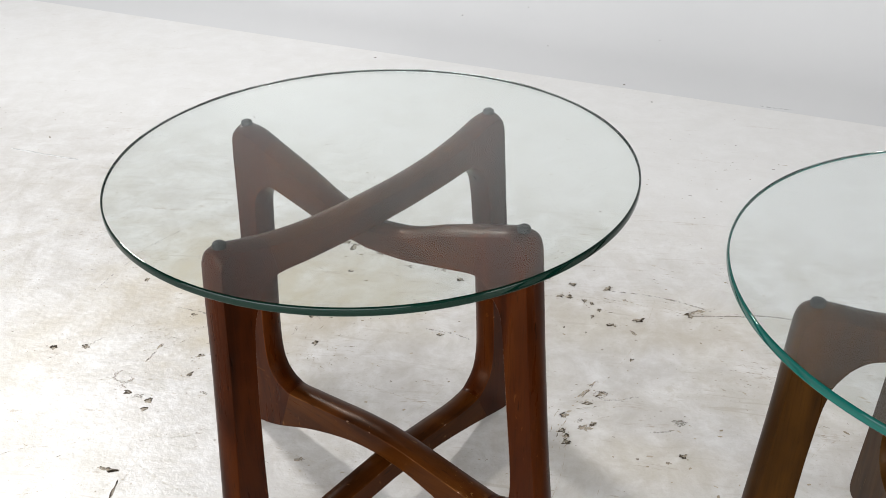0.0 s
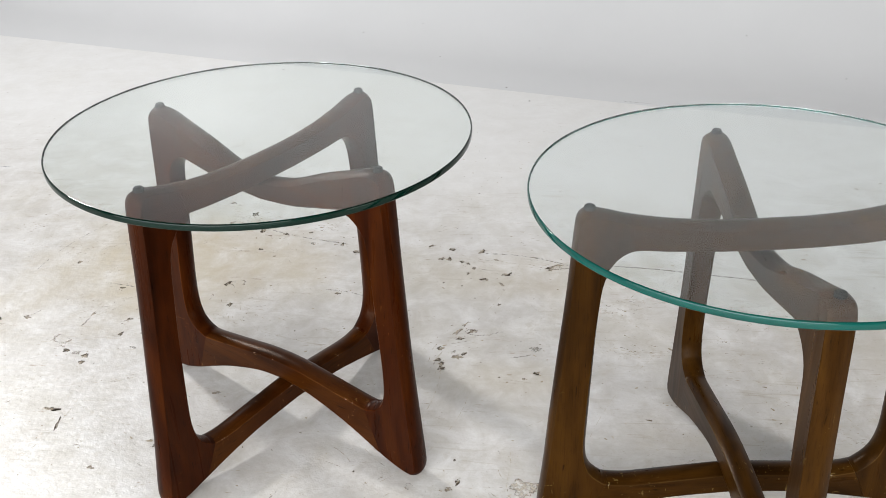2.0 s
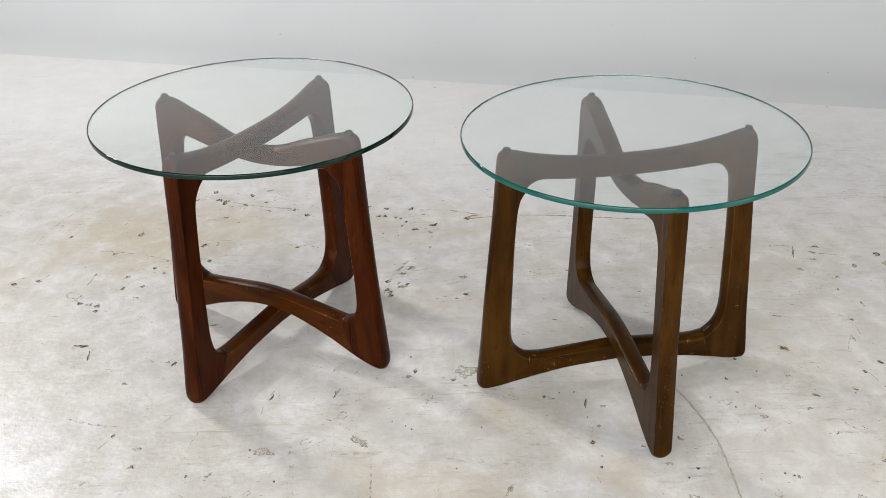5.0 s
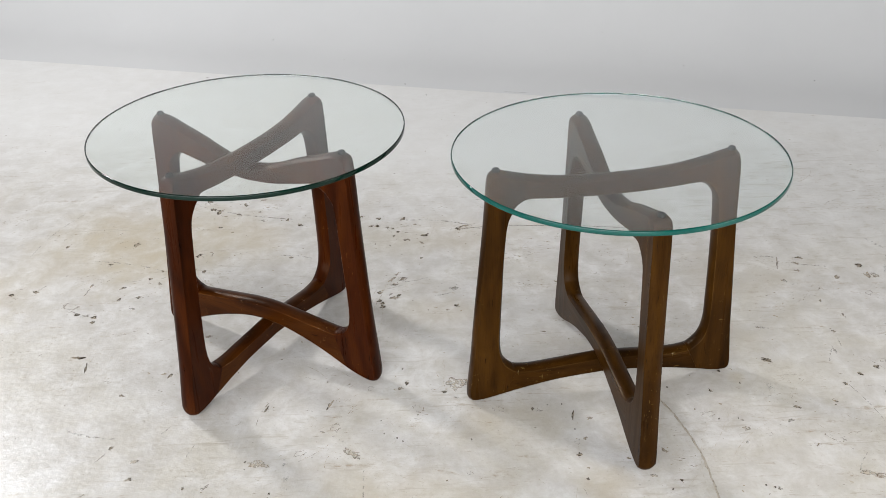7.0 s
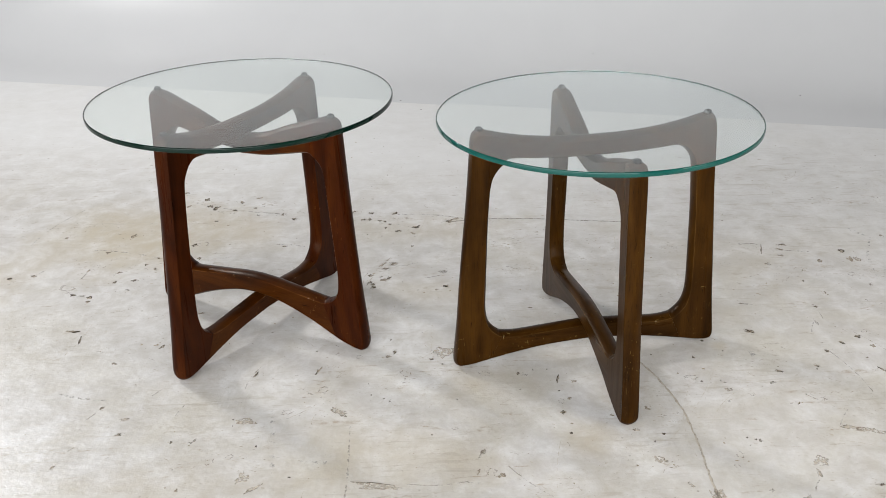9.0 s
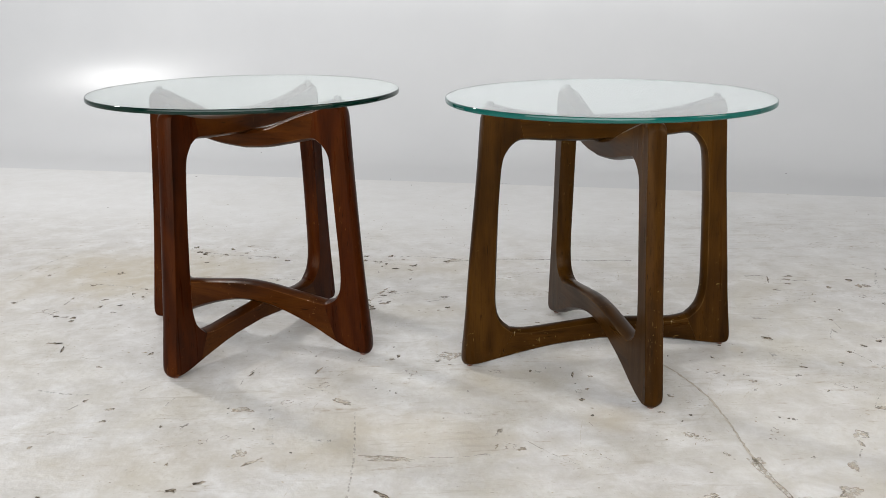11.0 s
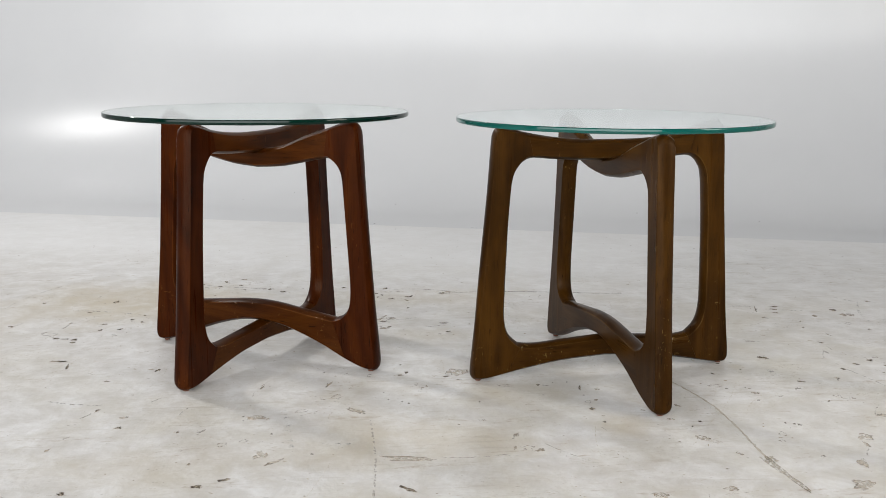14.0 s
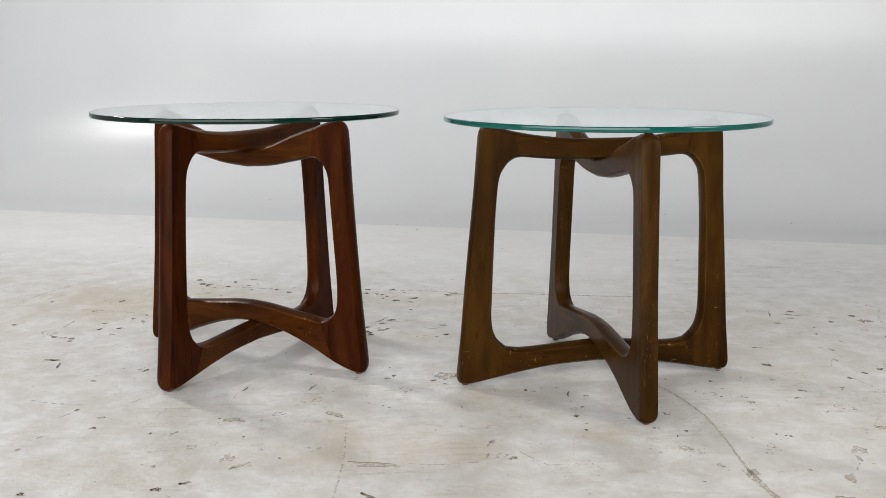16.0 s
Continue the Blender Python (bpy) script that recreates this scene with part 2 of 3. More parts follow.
    t.links.new(ramp(t, patch, ((0.3, 0.30), (0.7, 0.42))), s.inputs["Roughness"])
    grain = noise_tex(t, v, 300, 2, 0.5)
    roll = noise_tex(t, v, 85, 2, 0.5)
    bump(t, s, maths(t, "ADD", maths(t, "MULTIPLY", grain, 0.45), roll), 0.3, 0.0018)
    return m


FLOOR = paint_floor()

WALL, t, s = material("satin_white_wall_paint")
v = placed(t)
t.links.new(ramp(t, noise_tex(t, v, 1.3, 4, 0.6), ((0.3, (0.592, 0.594, 0.602)), (0.7, (0.625, 0.626, 0.632)))), s.inputs["Base Color"])
t.links.new(ramp(t, noise_tex(t, placed(t, (1, 1, 0.3)), 3, 5, 0.6), ((0.3, 0.295), (0.7, 0.31))), s.inputs["Roughness"])
bump(t, s, noise_tex(t, placed(t, (1, 1, 0.5)), 4, 0, 0.4), 0.004, 0.004)
s.inputs["Specular IOR Level"].default_value = 0.5

CEILING, t, s = material("matt_dark_ceiling_paint")
s.inputs["Roughness"].default_value = 0.9
t.links.new(ramp(t, noise_tex(t, placed(t), 3), ((0.3, (0.10, 0.10, 0.10)), (0.7, (0.13, 0.13, 0.13)))), s.inputs["Base Color"])


# ---- mesh helpers ----
def mesh_object(name, bm, mat, parent=None, label="", smooth=True):
    me = bpy.data.meshes.new(name)
    bmesh.ops.recalc_face_normals(bm, faces=bm.faces)
    bm.to_mesh(me)
    bm.free()
    me.materials.append(mat)
    if smooth:
        for p in me.polygons:
            p.use_smooth = True
    ob = new(name, me)
    ob.parent = parent
    return tagged(ob, label)


def part(name, bm, mat, parent, label="", smooth=True):
    return mesh_object(name, bm, mat, parent, label, smooth)


def sheet(bm, rows):
    """A strip of quads through rows of points."""
    grid = [[bm.verts.new(p) for p in row] for row in rows]
    for a, b in zip(grid, grid[1:]):
        for k in range(len(a) - 1):
            bm.faces.new((a[k], a[k + 1], b[k + 1], b[k]))


# ---- structure ----
# the floor paint ends at EDGE; a smooth white skirt goes on from there, level at first, and sweeps up into the wall from FOOT on
REACH, BACK, HIGH, COVE, EDGE, FOOT = 4.2, -5.2, 3.4, 0.8, 0.075, 0.25


def rise(n):
    """Height and slope in degrees of the skirt at the depth n."""
    if n < FOOT:
        return 0.006 * (n - EDGE) / (FOOT - EDGE), 1.6
    a = math.asin(min(1.0, (n - FOOT) / COVE))
    return 0.006 + COVE * (1 - math.cos(a)), math.degrees(a)


bm = bmesh.new()
corners = [room(u, n, z) for z in (-0.1, 0) for u, n in ((-REACH, BACK), (REACH, BACK), (REACH, EDGE), (-REACH, EDGE))]
vs = [bm.verts.new(p) for p in corners]
for f in ((0, 1, 2, 3), (4, 5, 6, 7), (0, 1, 5, 4), (1, 2, 6, 5), (2, 3, 7, 6), (3, 0, 4, 7)):
    bm.faces.new([vs[k] for k in f])
floor = tagged(mesh_object("floor", bm, FLOOR, smooth=False), "white painted studio floor with chips, scuffs and brown stains", "floor", kind="structure")

bm = bmesh.new()
face = FOOT + COVE
section = [(EDGE, 0.0)] + [(n, rise(n)[0]) for n in (FOOT + COVE * math.sin(radians(90 * k / 30)) for k in range(31))] + [(face, HIGH)]
shell = section + [(face + 0.12, HIGH), (face + 0.12, -0.1), (EDGE, -0.1), (EDGE, 0.0)]
sheet(bm, [[room(u, n, z) for n, z in shell] for u in np.linspace(-REACH, REACH, 12)])
wall_back = tagged(mesh_object("wall_back", bm, WALL), "satin white studio wall curving into the floor", "wall", kind="structure")


def slab(name, a, b, mat, label, category):
    (u0, n0, z0), (u1, n1, z1) = a, b
    bm = bmesh.new()
    vs = [bm.verts.new(room(u, n, z)) for u in (u0, u1) for n in (n0, n1) for z in (z0, z1)]
    for f in ((0, 1, 3, 2), (4, 5, 7, 6), (0, 1, 5, 4), (2, 3, 7, 6), (0, 2, 6, 4), (1, 3, 7, 5)):
        bm.faces.new([vs[k] for k in f])
    return tagged(mesh_object(name, bm, mat, smooth=False), label, category, kind="structure")


slab("wall_left", (-REACH - 0.12, BACK, -0.1), (-REACH, face + 0.12, HIGH), WALL, "plain white studio side wall", "wall")
slab("wall_right", (REACH, BACK, -0.1), (REACH + 0.12, face + 0.12, HIGH), WALL, "plain white studio side wall", "wall")
slab("wall_front", (-REACH - 0.12, BACK - 0.12, -0.1), (REACH + 0.12, BACK, HIGH), WALL, "plain white studio wall facing the cove", "wall")
slab("ceiling", (-REACH - 0.12, BACK - 0.12, HIGH), (REACH + 0.12, face + 0.12, HIGH + 0.1), CEILING, "plain matt dark grey ceiling", "ceiling")

# ---- side tables ----
# Half of each frame, in millimetres from the axis and the floor: pairs of a point on the outer outline and one on the opening,
# from the middle of the upper rail over the leg to the middle of the lower rail.
UPPER_A = [(0, 474, 0, 433), (60, 475, 60, 434), (120, 480, 120, 437), (173, 489, 162, 440)]
LEG_A = [(200, 496, 181, 432), (219, 500, 192, 419), (231, 499, 198, 408), (238, 491, 201, 397), (241, 470, 204, 376), (248, 375, 207, 320),
         (257, 275, 209, 250), (265, 180, 211, 180), (270, 110, 212, 137), (275, 55, 210, 114), (278, 20, 206, 100), (276, 8, 201, 91), (268, 3, 195, 84), (245, 4, 187, 77)]
LOWER_A = [(206, 11, 178, 72), (150, 21, 146, 69), (88, 30, 85, 73), (0, 35, 0, 79)]
UPPER_B = [(0, 436, 0, 400), (60, 447, 60, 405), (120, 470, 120, 417), (175, 488, 166, 426)]
LEG_B = [(202, 497, 183, 420), (219, 500, 194, 410), (231, 499, 200, 401), (238, 491, 204, 391), (241, 470, 207, 370), (248, 375, 210, 315),
         (257, 275, 213, 250), (265, 180, 217, 190), (270, 110, 219, 160), (275, 55, 217, 138), (278, 20, 211, 123), (276, 8, 205, 116), (268, 3, 198, 110), (245, 6, 189, 106)]
LOWER_B = [(210, 17, 178, 103), (150, 42, 150, 106), (92, 62, 82, 114), (45, 73, 40, 119), (0, 77, 0, 121)]
THICK = 0.033


def spline(points, steps):
    """A smooth curve through points, each stretch cut into steps; returns the points and the index of each given one."""
    p = [np.array(q, float) for q in points]
    p = [2 * p[0] - p[1]] + p + [2 * p[-1] - p[-2]]
    out = []
    for a, b, c, d in zip(p, p[1:], p[2:], p[3:]):
        for k in range(steps):
            f = k / steps
            out.append(0.5 * (2 * b + (c - a) * f + (2 * a - 5 * b + 4 * c - d) * f * f + (3 * b - a - 3 * c + d) * f ** 3))
    return out + [p[-2]]


def cross_section(o, i):
    """The outline of the timber between its outer edge o and its inner edge i: flat sides that break into crowned edges."""
    o, i = np.array(o), np.array(i)
    w = np.linalg.norm(o - i)
    h, out, inn = THICK / 2, min(0.0068, w * 0.25), min(0.0062, w * 0.25)
    across = [0.96 * math.sin(radians(90 * k / 6)) for k in range(-6, 7)]
    near, far = inn + 0.0009, w - out - 0.0009
    loop = [(w - out * abs(a) ** 2.1, a * h) for a in across] + [(far, h), (near, h)]
    loop += [(inn * abs(a) ** 2.1, -a * h) for a in across] + [(near, -h), (far, -h)]
    away = (o - i) / w
    return [(i[0] + away[0] * v, d, i[1] + away[1] * v) for v, d in loop]


RING = 30


def run_of(k):
    """The run of the outline that corner k belongs to: the outer crown, a flat side, the inner crown or the other side."""
    return (0, 12) if k <= 12 else (13, 14) if k <= 14 else (15, 27) if k <= 27 else (28, 29)


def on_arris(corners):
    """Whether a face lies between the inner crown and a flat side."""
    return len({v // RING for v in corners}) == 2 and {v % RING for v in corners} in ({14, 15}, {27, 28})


def true_normals(me, sections):
    """Shades the bar as one piece with those that it meets, with softly broken arrises: sections has one more on either end than the bar."""
    rings = np.array([cross_section((q[0], q[1]), (q[2], q[3])) for q in sections])
    out = []
    for p in me.polygons:
        if len({v // RING for v in p.vertices}) < 2:
            out += [p.normal[:]] * len(p.vertices)
            continue
        for v in p.vertices:
            r, k = v // RING + 1, v % RING
            low, high = run_of(k)
            along = rings[r + 1][k] - rings[r - 1][k]
            around = rings[r][min(k + 1, high)] - rings[r][max(k - 1, low)]
            n = Vector(np.cross(along, around)).normalized()
            out.append((n if n.dot(p.normal) > 0 else -n)[:])
    me.normals_split_custom_set(out)


def timber(sections):
    """A closed bar through cross sections."""
    bm = bmesh.new()
    rings = [[bm.verts.new(p) for p in cross_section((q[0], q[1]), (q[2], q[3]))] for q in sections]
    for a, b in zip(rings, rings[1:]):
        for k in range(len(a)):
            bm.faces.new((a[k - 1], a[k], b[k], b[k - 1]))
    for end in (rings[0], rings[-1]):
        bm.faces.new(end)
        for k in range(len(end)):
            bm.edges.get((end[k - 1], end[k])).smooth = False
    return bm


def half_frame(upper, leg, lower, tall, broad):
    # a table that is narrower at the top than at its feet
    slim = lambda x, z: x / 1000 * (broad + (1 - broad) * 0.5 * (1 - z / 500))
    pts = [(slim(a, b), b / 1000 * tall, slim(c, d), d / 1000 * tall) for a, b, c, d in upper + leg + lower]
    curve = spline(pts, 6)
    first, second = (len(upper) - 1) * 6, (len(upper) + len(leg)) * 6
    return curve[:first + 1], curve[first:second + 1], curve[second:]


def mirrored(sections):
    return [(-a, b, -c, d) for a, b, c, d in sections]


def trimmed(sections, start, end, gap=0.00015):
    """The same bar, a hair short at its joints."""
    out = [np.array(q, float) for q in sections]
    if start:
        d = out[1] - out[0]
        out[0] = out[0] + d * gap / np.linalg.norm(d[:2])
    if end:
        d = out[-2] - out[-1]
        out[-1] = out[-1] + d * gap / np.linalg.norm(d[:2])
    return out


def button(radius, low, high, soft):
    bm = bmesh.new()
    profile = [(0, low), (radius * 0.9, low), (radius, low + soft * 0.5), (radius, high - soft), (radius * 0.8, high - soft * 0.2), (0, high)]
    rings = [[bm.verts.new((r * math.cos(a), r * math.sin(a), z)) for a in np.linspace(0, 2 * math.pi, 20, endpoint=False)] for r, z in profile[1:-1]]
    for a, b in zip(rings, rings[1:]):
        for k in range(20):
            bm.faces.new((a[k - 1], a[k], b[k], b[k - 1]))
    bm.faces.new(rings[0])
    bm.faces.new(rings[-1])
    return bm


def disc(radius, low, thick):
    """A round pane with a polished, slightly rounded rim."""
    bm = bmesh.new()
    # flat polished edge, its arrises rounded over
    soft, turns = 0.0022, [radians(15 * k) for k in range(7)]
    upper = [(radius - soft + soft * math.cos(a), low + thick - soft + soft * math.sin(a)) for a in turns]
    profile = [(r, 2 * low + thick - z) for r, z in upper[::-1]] + [(radius + 0.0003, low + thick / 2)] + upper
    n = 192
    rings = [[bm.verts.new((r * math.cos(a), r * math.sin(a), z)) for a in np.linspace(0, 2 * math.pi, n, endpoint=False)] for r, z in profile]
    for a, b in zip(rings, rings[1:]):
        for k in range(n):
            bm.faces.new((a[k - 1], a[k], b[k], b[k - 1])).smooth = True
    bm.faces.new(rings[0])
    bm.faces.new(rings[-1])
    return bm


def side_table(place, woods, pane, height, broad, shift, label):
    rail_wood, leg_wood = woods
    base = tagged(new("side_table"), label, "side table", "pair of side tables")
    base.matrix_world = place
    low_glass = height - 0.0095
    tall = (low_glass - 0.0055) / 0.500
    for turn, upper, leg, lower in ((0, UPPER_A, LEG_A, LOWER_A), (90, UPPER_B, LEG_B, LOWER_B)):
        up, side, down = half_frame(upper, leg, lower, tall, broad)
        whole = up[:-1] + side[:-1] + down + mirrored(down)[::-1][1:] + mirrored(side)[::-1][1:] + mirrored(up)[::-1][1:-1]
        n, first, second, total = len(whole), len(up) - 1, len(up) + len(side) - 2, len(down) - 1
        pieces = [("upper_rail", -first, first, rail_wood), ("leg", first, second, leg_wood),
                  ("lower_rail", second, second + 2 * total, rail_wood), ("leg", second + 2 * total, n - first, leg_wood)]
        for name, start, end, mat in pieces:
            wider = [whole[k % n] for k in range(start - 1, end + 2)]
            bar = trimmed(wider[1:-1], True, True)
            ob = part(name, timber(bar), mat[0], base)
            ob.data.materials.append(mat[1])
            # inner arrises get the paler wood, a caught light line put in as colour
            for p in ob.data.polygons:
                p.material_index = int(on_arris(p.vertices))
            true_normals(ob.data, [wider[0]] + bar + [wider[-1]])
            ob.matrix_local = pose(0, 0, 0, 0, 0, turn)
        for sign in (1, -1):
            m = pose(0, 0, 0, 0, 0, turn)
            part("pad", button(0.007, 0.495 * tall, low_glass - 0.0002, 0.0015), RUBBER, base, "small black rubber pad").matrix_local = m @ pose(sign * 0.2235 * broad, 0, 0)
            part("glide", button(0.006, 0.0, 0.006, 0.001), GLIDE, base, "small brown floor glide").matrix_local = m @ pose(sign * 0.262 * broad, 0, 0)
    top = part("glass_top", disc(0.305, low_glass, 0.0095), pane[0], base, "round clear glass top with a green polished edge", smooth=False)
    top.matrix_local = place.to_3x3().to_4x4().inverted() @ pose(shift[0], shift[1], 0)
    top.data.materials.append(pane[1])
    top.visible_shadow = False
    for p in top.data.polygons:
        p.use_smooth = len(p.vertices) == 4
        p.material_index = int(p.use_smooth)
    return base


side_table(pose(0.1563, 0.2196, 0, 0, 0, -120.62), RED, GLASS_LEFT, 0.5150, 0.985, (0.0026, 0.0074), "red-brown sculpted walnut side table with round glass top")
side_table(pose(0.8450, 0.0477, 0, 0, 0, 8.11), OLIVE, GLASS_RIGHT, 0.5112, 1.0, (0.0059, 0.0146), "olive-brown sculpted walnut side table with round glass top")

# ---- floor wear ----
# place, length and width in metres, and turn in degrees
DARK_1 = [
    (-0.495, 0.47, 0.01, 0.0108, 13), (-0.441, 0.483, 0.01, 0.0129, 35), (-0.427, 0.704, 0.009, 0.0119, 20), (-0.314, 0.378, 0.012, 0.0097, 10), (-0.291, 0.604, 0.01, 0.0092, 16),
    (-0.27, 0.361, 0.011, 0.0109, 43), (-0.268, 0.341, 0.011, 0.0107, 43), (-0.263, 0.203, 0.024, 0.0113, -10), (-0.248, 0.704, 0.02, 0.0143, 58), (-0.235, 0.165, 0.027, 0.0059, 96),
    (-0.235, 0.487, 0.014, 0.0077, 36), (-0.23, 0.437, 0.006, 0.0106, -4), (-0.186, 0.443, 0.007, 0.0099, -4), (-0.176, 0.528, 0.009, 0.0091, 39), (-0.166, 0.999, 0.012, 0.0141, -5),
    (-0.152, 0.563, 0.006, 0.0099, 30), (-0.148, 0.502, 0.008, 0.01, 18), (-0.117, -0.1, 0.011, 0.0077, 42), (-0.098, 0.94, 0.014, 0.0177, 12),
]
DARK_2 = [
    (-0.091, -0.449, 0.01, 0.0084, -27), (-0.08, 0.891, 0.019, 0.0159, -31), (-0.076, 0.634, 0.013, 0.0118, 49), (-0.063, -0.189, 0.01, 0.009, 40), (-0.06, 0.879, 0.022, 0.0118, 60),
    (-0.05, 0.554, 0.007, 0.0139, -4), (-0.049, 0.123, 0.016, 0.008, 56), (-0.044, 0.786, 0.008, 0.0081, -5), (-0.005, 0.857, 0.017, 0.0076, -33), (0.009, 0.914, 0.01, 0.0168, 20),
    (0.041, -0.219, 0.005, 0.0076, -4), (0.05, 0.868, 0.01, 0.0084, -5), (0.101, -0.44, 0.014, 0.0086, 11), (0.132, 0.814, 0.009, 0.0121, -5), (0.14, -0.421, 0.017, 0.0087, 15),
    (0.145, -0.154, 0.004, 0.0063, -4), (0.146, -0.175, 0.003, 0.0046, -4), (0.16, 0.608, 0.01, 0.0087, -4), (0.167, -0, 0.017, 0.0044, 74),
]
DARK_3 = [
    (0.17, 0.784, 0.013, 0.0098, -5), (0.199, -0.241, 0.004, 0.0058, -4), (0.268, -0.334, 0.005, 0.0061, 38), (0.284, 0.082, 0.004, 0.0056, -4), (0.292, 0.004, 0.026, 0.006, 71),
    (0.332, 0.821, 0.009, 0.01, -5), (0.359, 0.763, 0.013, 0.0113, 13), (0.372, 0.664, 0.004, 0.0072, -4), (0.374, 0.762, 0.011, 0.0113, 15), (0.378, 0.806, 0.013, 0.0099, -5),
    (0.388, 0.39, 0.01, 0.0085, -21), (0.388, 0.426, 0.013, 0.0104, 42), (0.394, 0.378, 0.01, 0.0085, -21), (0.395, 0.366, 0.012, 0.0115, 9), (0.397, -0.049, 0.003, 0.005, -4),
    (0.403, 0.754, 0.009, 0.0095, -5), (0.404, -0.089, 0.003, 0.0048, -4), (0.411, 0.654, 0.004, 0.0071, -4), (0.412, -0.479, 0.029, 0.0083, -48),
]
DARK_4 = [
    (0.417, 0.745, 0.006, 0.0076, -5), (0.42, 0.704, 0.005, 0.0088, -5), (0.423, 0.461, 0.013, 0.0093, -4), (0.429, -0.102, 0.003, 0.0048, -4), (0.431, 0.725, 0.009, 0.0066, -59),
    (0.432, 0.413, 0.012, 0.01, 46), (0.44, -0.113, 0.004, 0.0063, -4), (0.44, 0.119, 0.004, 0.0057, -4), (0.442, 0.486, 0.02, 0.0078, 47), (0.445, 0.802, 0.012, 0.0149, -24),
    (0.449, 0.068, 0.005, 0.0092, -4), (0.455, 0.683, 0.012, 0.0072, -5), (0.47, -0.035, 0.003, 0.005, -4), (0.49, 0.585, 0.005, 0.0095, -4), (0.501, 0.705, 0.019, 0.0107, 18),
    (0.525, 0.036, 0.009, 0.0067, -4), (0.567, 0.359, 0.01, 0.0085, 13), (0.571, -0.115, 0.004, 0.0063, -4), (0.592, 0.736, 0.017, 0.0168, 36),
]
DARK_5 = [
    (0.697, -0.031, 0.005, 0.0085, -4), (0.729, -0.019, 0.003, 0.0052, -4), (0.758, -0.019, 0.003, 0.0052, -4), (0.77, -0.169, 0.009, 0.0095, 8), (0.772, -0.097, 0.003, 0.0049, -4),
    (0.774, -0.236, 0.007, 0.0072, -4), (0.775, -0.056, 0.027, 0.0042, 75), (0.921, -0.271, 0.005, 0.0049, 39), (0.942, -0.249, 0.007, 0.0073, -18), (0.98, 0.023, 0.003, 0.0056, -4),
    (1.057, -0.083, 0.004, 0.0059, -39), (1.065, 0.008, 0.01, 0.0048, -69), (1.089, -0.27, 0.004, 0.0061, -4), (1.095, -0.083, 0.003, 0.0053, -4), (1.1, 0.07, 0.007, 0.0071, -23),
    (1.103, -0.276, 0.004, 0.0061, -4), (1.131, 0.027, 0.005, 0.0067, -32), (1.211, 0.098, 0.018, 0.0077, -12), (1.212, 0.105, 0.015, 0.0072, -34),
]
DARK_6 = [
    (0.531, 1.733, 0.006, 0.0065, -10), (-0.277, 1.98, 0.007, 0.0065, -10),
    (1.221, -0.168, 0.004, 0.008, -31), (1.222, -0.057, 0.015, 0.0066, -28), (1.273, -0.414, 0.005, 0.0084, -36), (1.299, -0.053, 0.003, 0.0058, -4), (1.303, -0.042, 0.005, 0.0077, -4),
    (1.345, 0.012, 0.009, 0.0099, -19), (1.368, 0.503, 0.043, 0.004, -105), (1.389, 0.044, 0.01, 0.0088, -48), (1.392, 0.199, 0.008, 0.0088, -4), (1.409, 0.322, 0.005, 0.0096, -4),
    (1.426, 0.52, 0.014, 0.0092, -4), (1.427, -0.063, 0.02, 0.0055, -61), (1.427, 0.377, 0.004, 0.008, -4), (1.43, 0.066, 0.011, 0.0093, -44), (1.438, 0.263, 0.005, 0.01, -4),
    (1.557, 0.294, 0.006, 0.0099, -4), (1.562, 0.474, 0.012, 0.0143, -20),
]
MID_1 = [
    (-0.316, 0.475, 0.034, 0.0057, 78), (-0.313, 0.504, 0.013, 0.0068, 68), (-0.292, 0.37, 0.018, 0.0095, 14), (-0.192, 0.394, 0.016, 0.008, -4), (-0.156, -0.279, 0.009, 0.0064, 54),
    (-0.141, 0.896, 0.011, 0.0132, -5), (-0.139, -0.229, 0.012, 0.0044, 67), (-0.134, 0.061, 0.011, 0.0097, 19), (0.01, 0.267, 0.012, 0.0081, 23), (0.052, 0.94, 0.019, 0.0088, 8),
    (0.06, -0.3, 0.005, 0.0044, 56), (0.065, 0.817, 0.007, 0.0112, 31), (0.078, -0.357, 0.01, 0.0052, 65), (0.079, -0.22, 0.014, 0.0066, 45), (0.413, 0.418, 0.007, 0.0087, 20),
    (0.417, 0.485, 0.024, 0.0069, 60), (0.422, 0.401, 0.017, 0.0141, -25), (0.428, 0.51, 0.017, 0.0068, 62), (0.434, 0.052, 0.009, 0.0088, -19),
]
MID_2 = [
    (0.476, 0.765, 0.009, 0.0071, -30), (0.492, 0.664, 0.016, 0.0058, -48), (0.546, 0.341, 0.007, 0.0083, 19), (0.548, 0.015, 0.01, 0.0062, -28), (0.564, 0.435, 0.019, 0.0179, 15),
    (0.598, -0.337, 0.016, 0.0062, 68), (0.607, -0.288, 0.021, 0.0066, 64), (0.609, 0.748, 0.018, 0.0076, -5), (0.636, -0.351, 0.013, 0.009, 34), (0.711, -0.037, 0.009, 0.0064, -4),
    (0.788, -0.125, 0.008, 0.0071, 40), (0.806, -0.065, 0.008, 0.0063, -4), (0.93, -0.167, 0.014, 0.0062, -59), (1.085, -0.417, 0.007, 0.0083, -15), (1.09, -0.154, 0.005, 0.01, -25),
    (1.101, -0.09, 0.007, 0.0064, -22), (1.111, -0.28, 0.008, 0.0059, -61), (1.195, -0.096, 0.01, 0.014, -40), (1.236, 0.224, 0.031, 0.0056, -14),
]
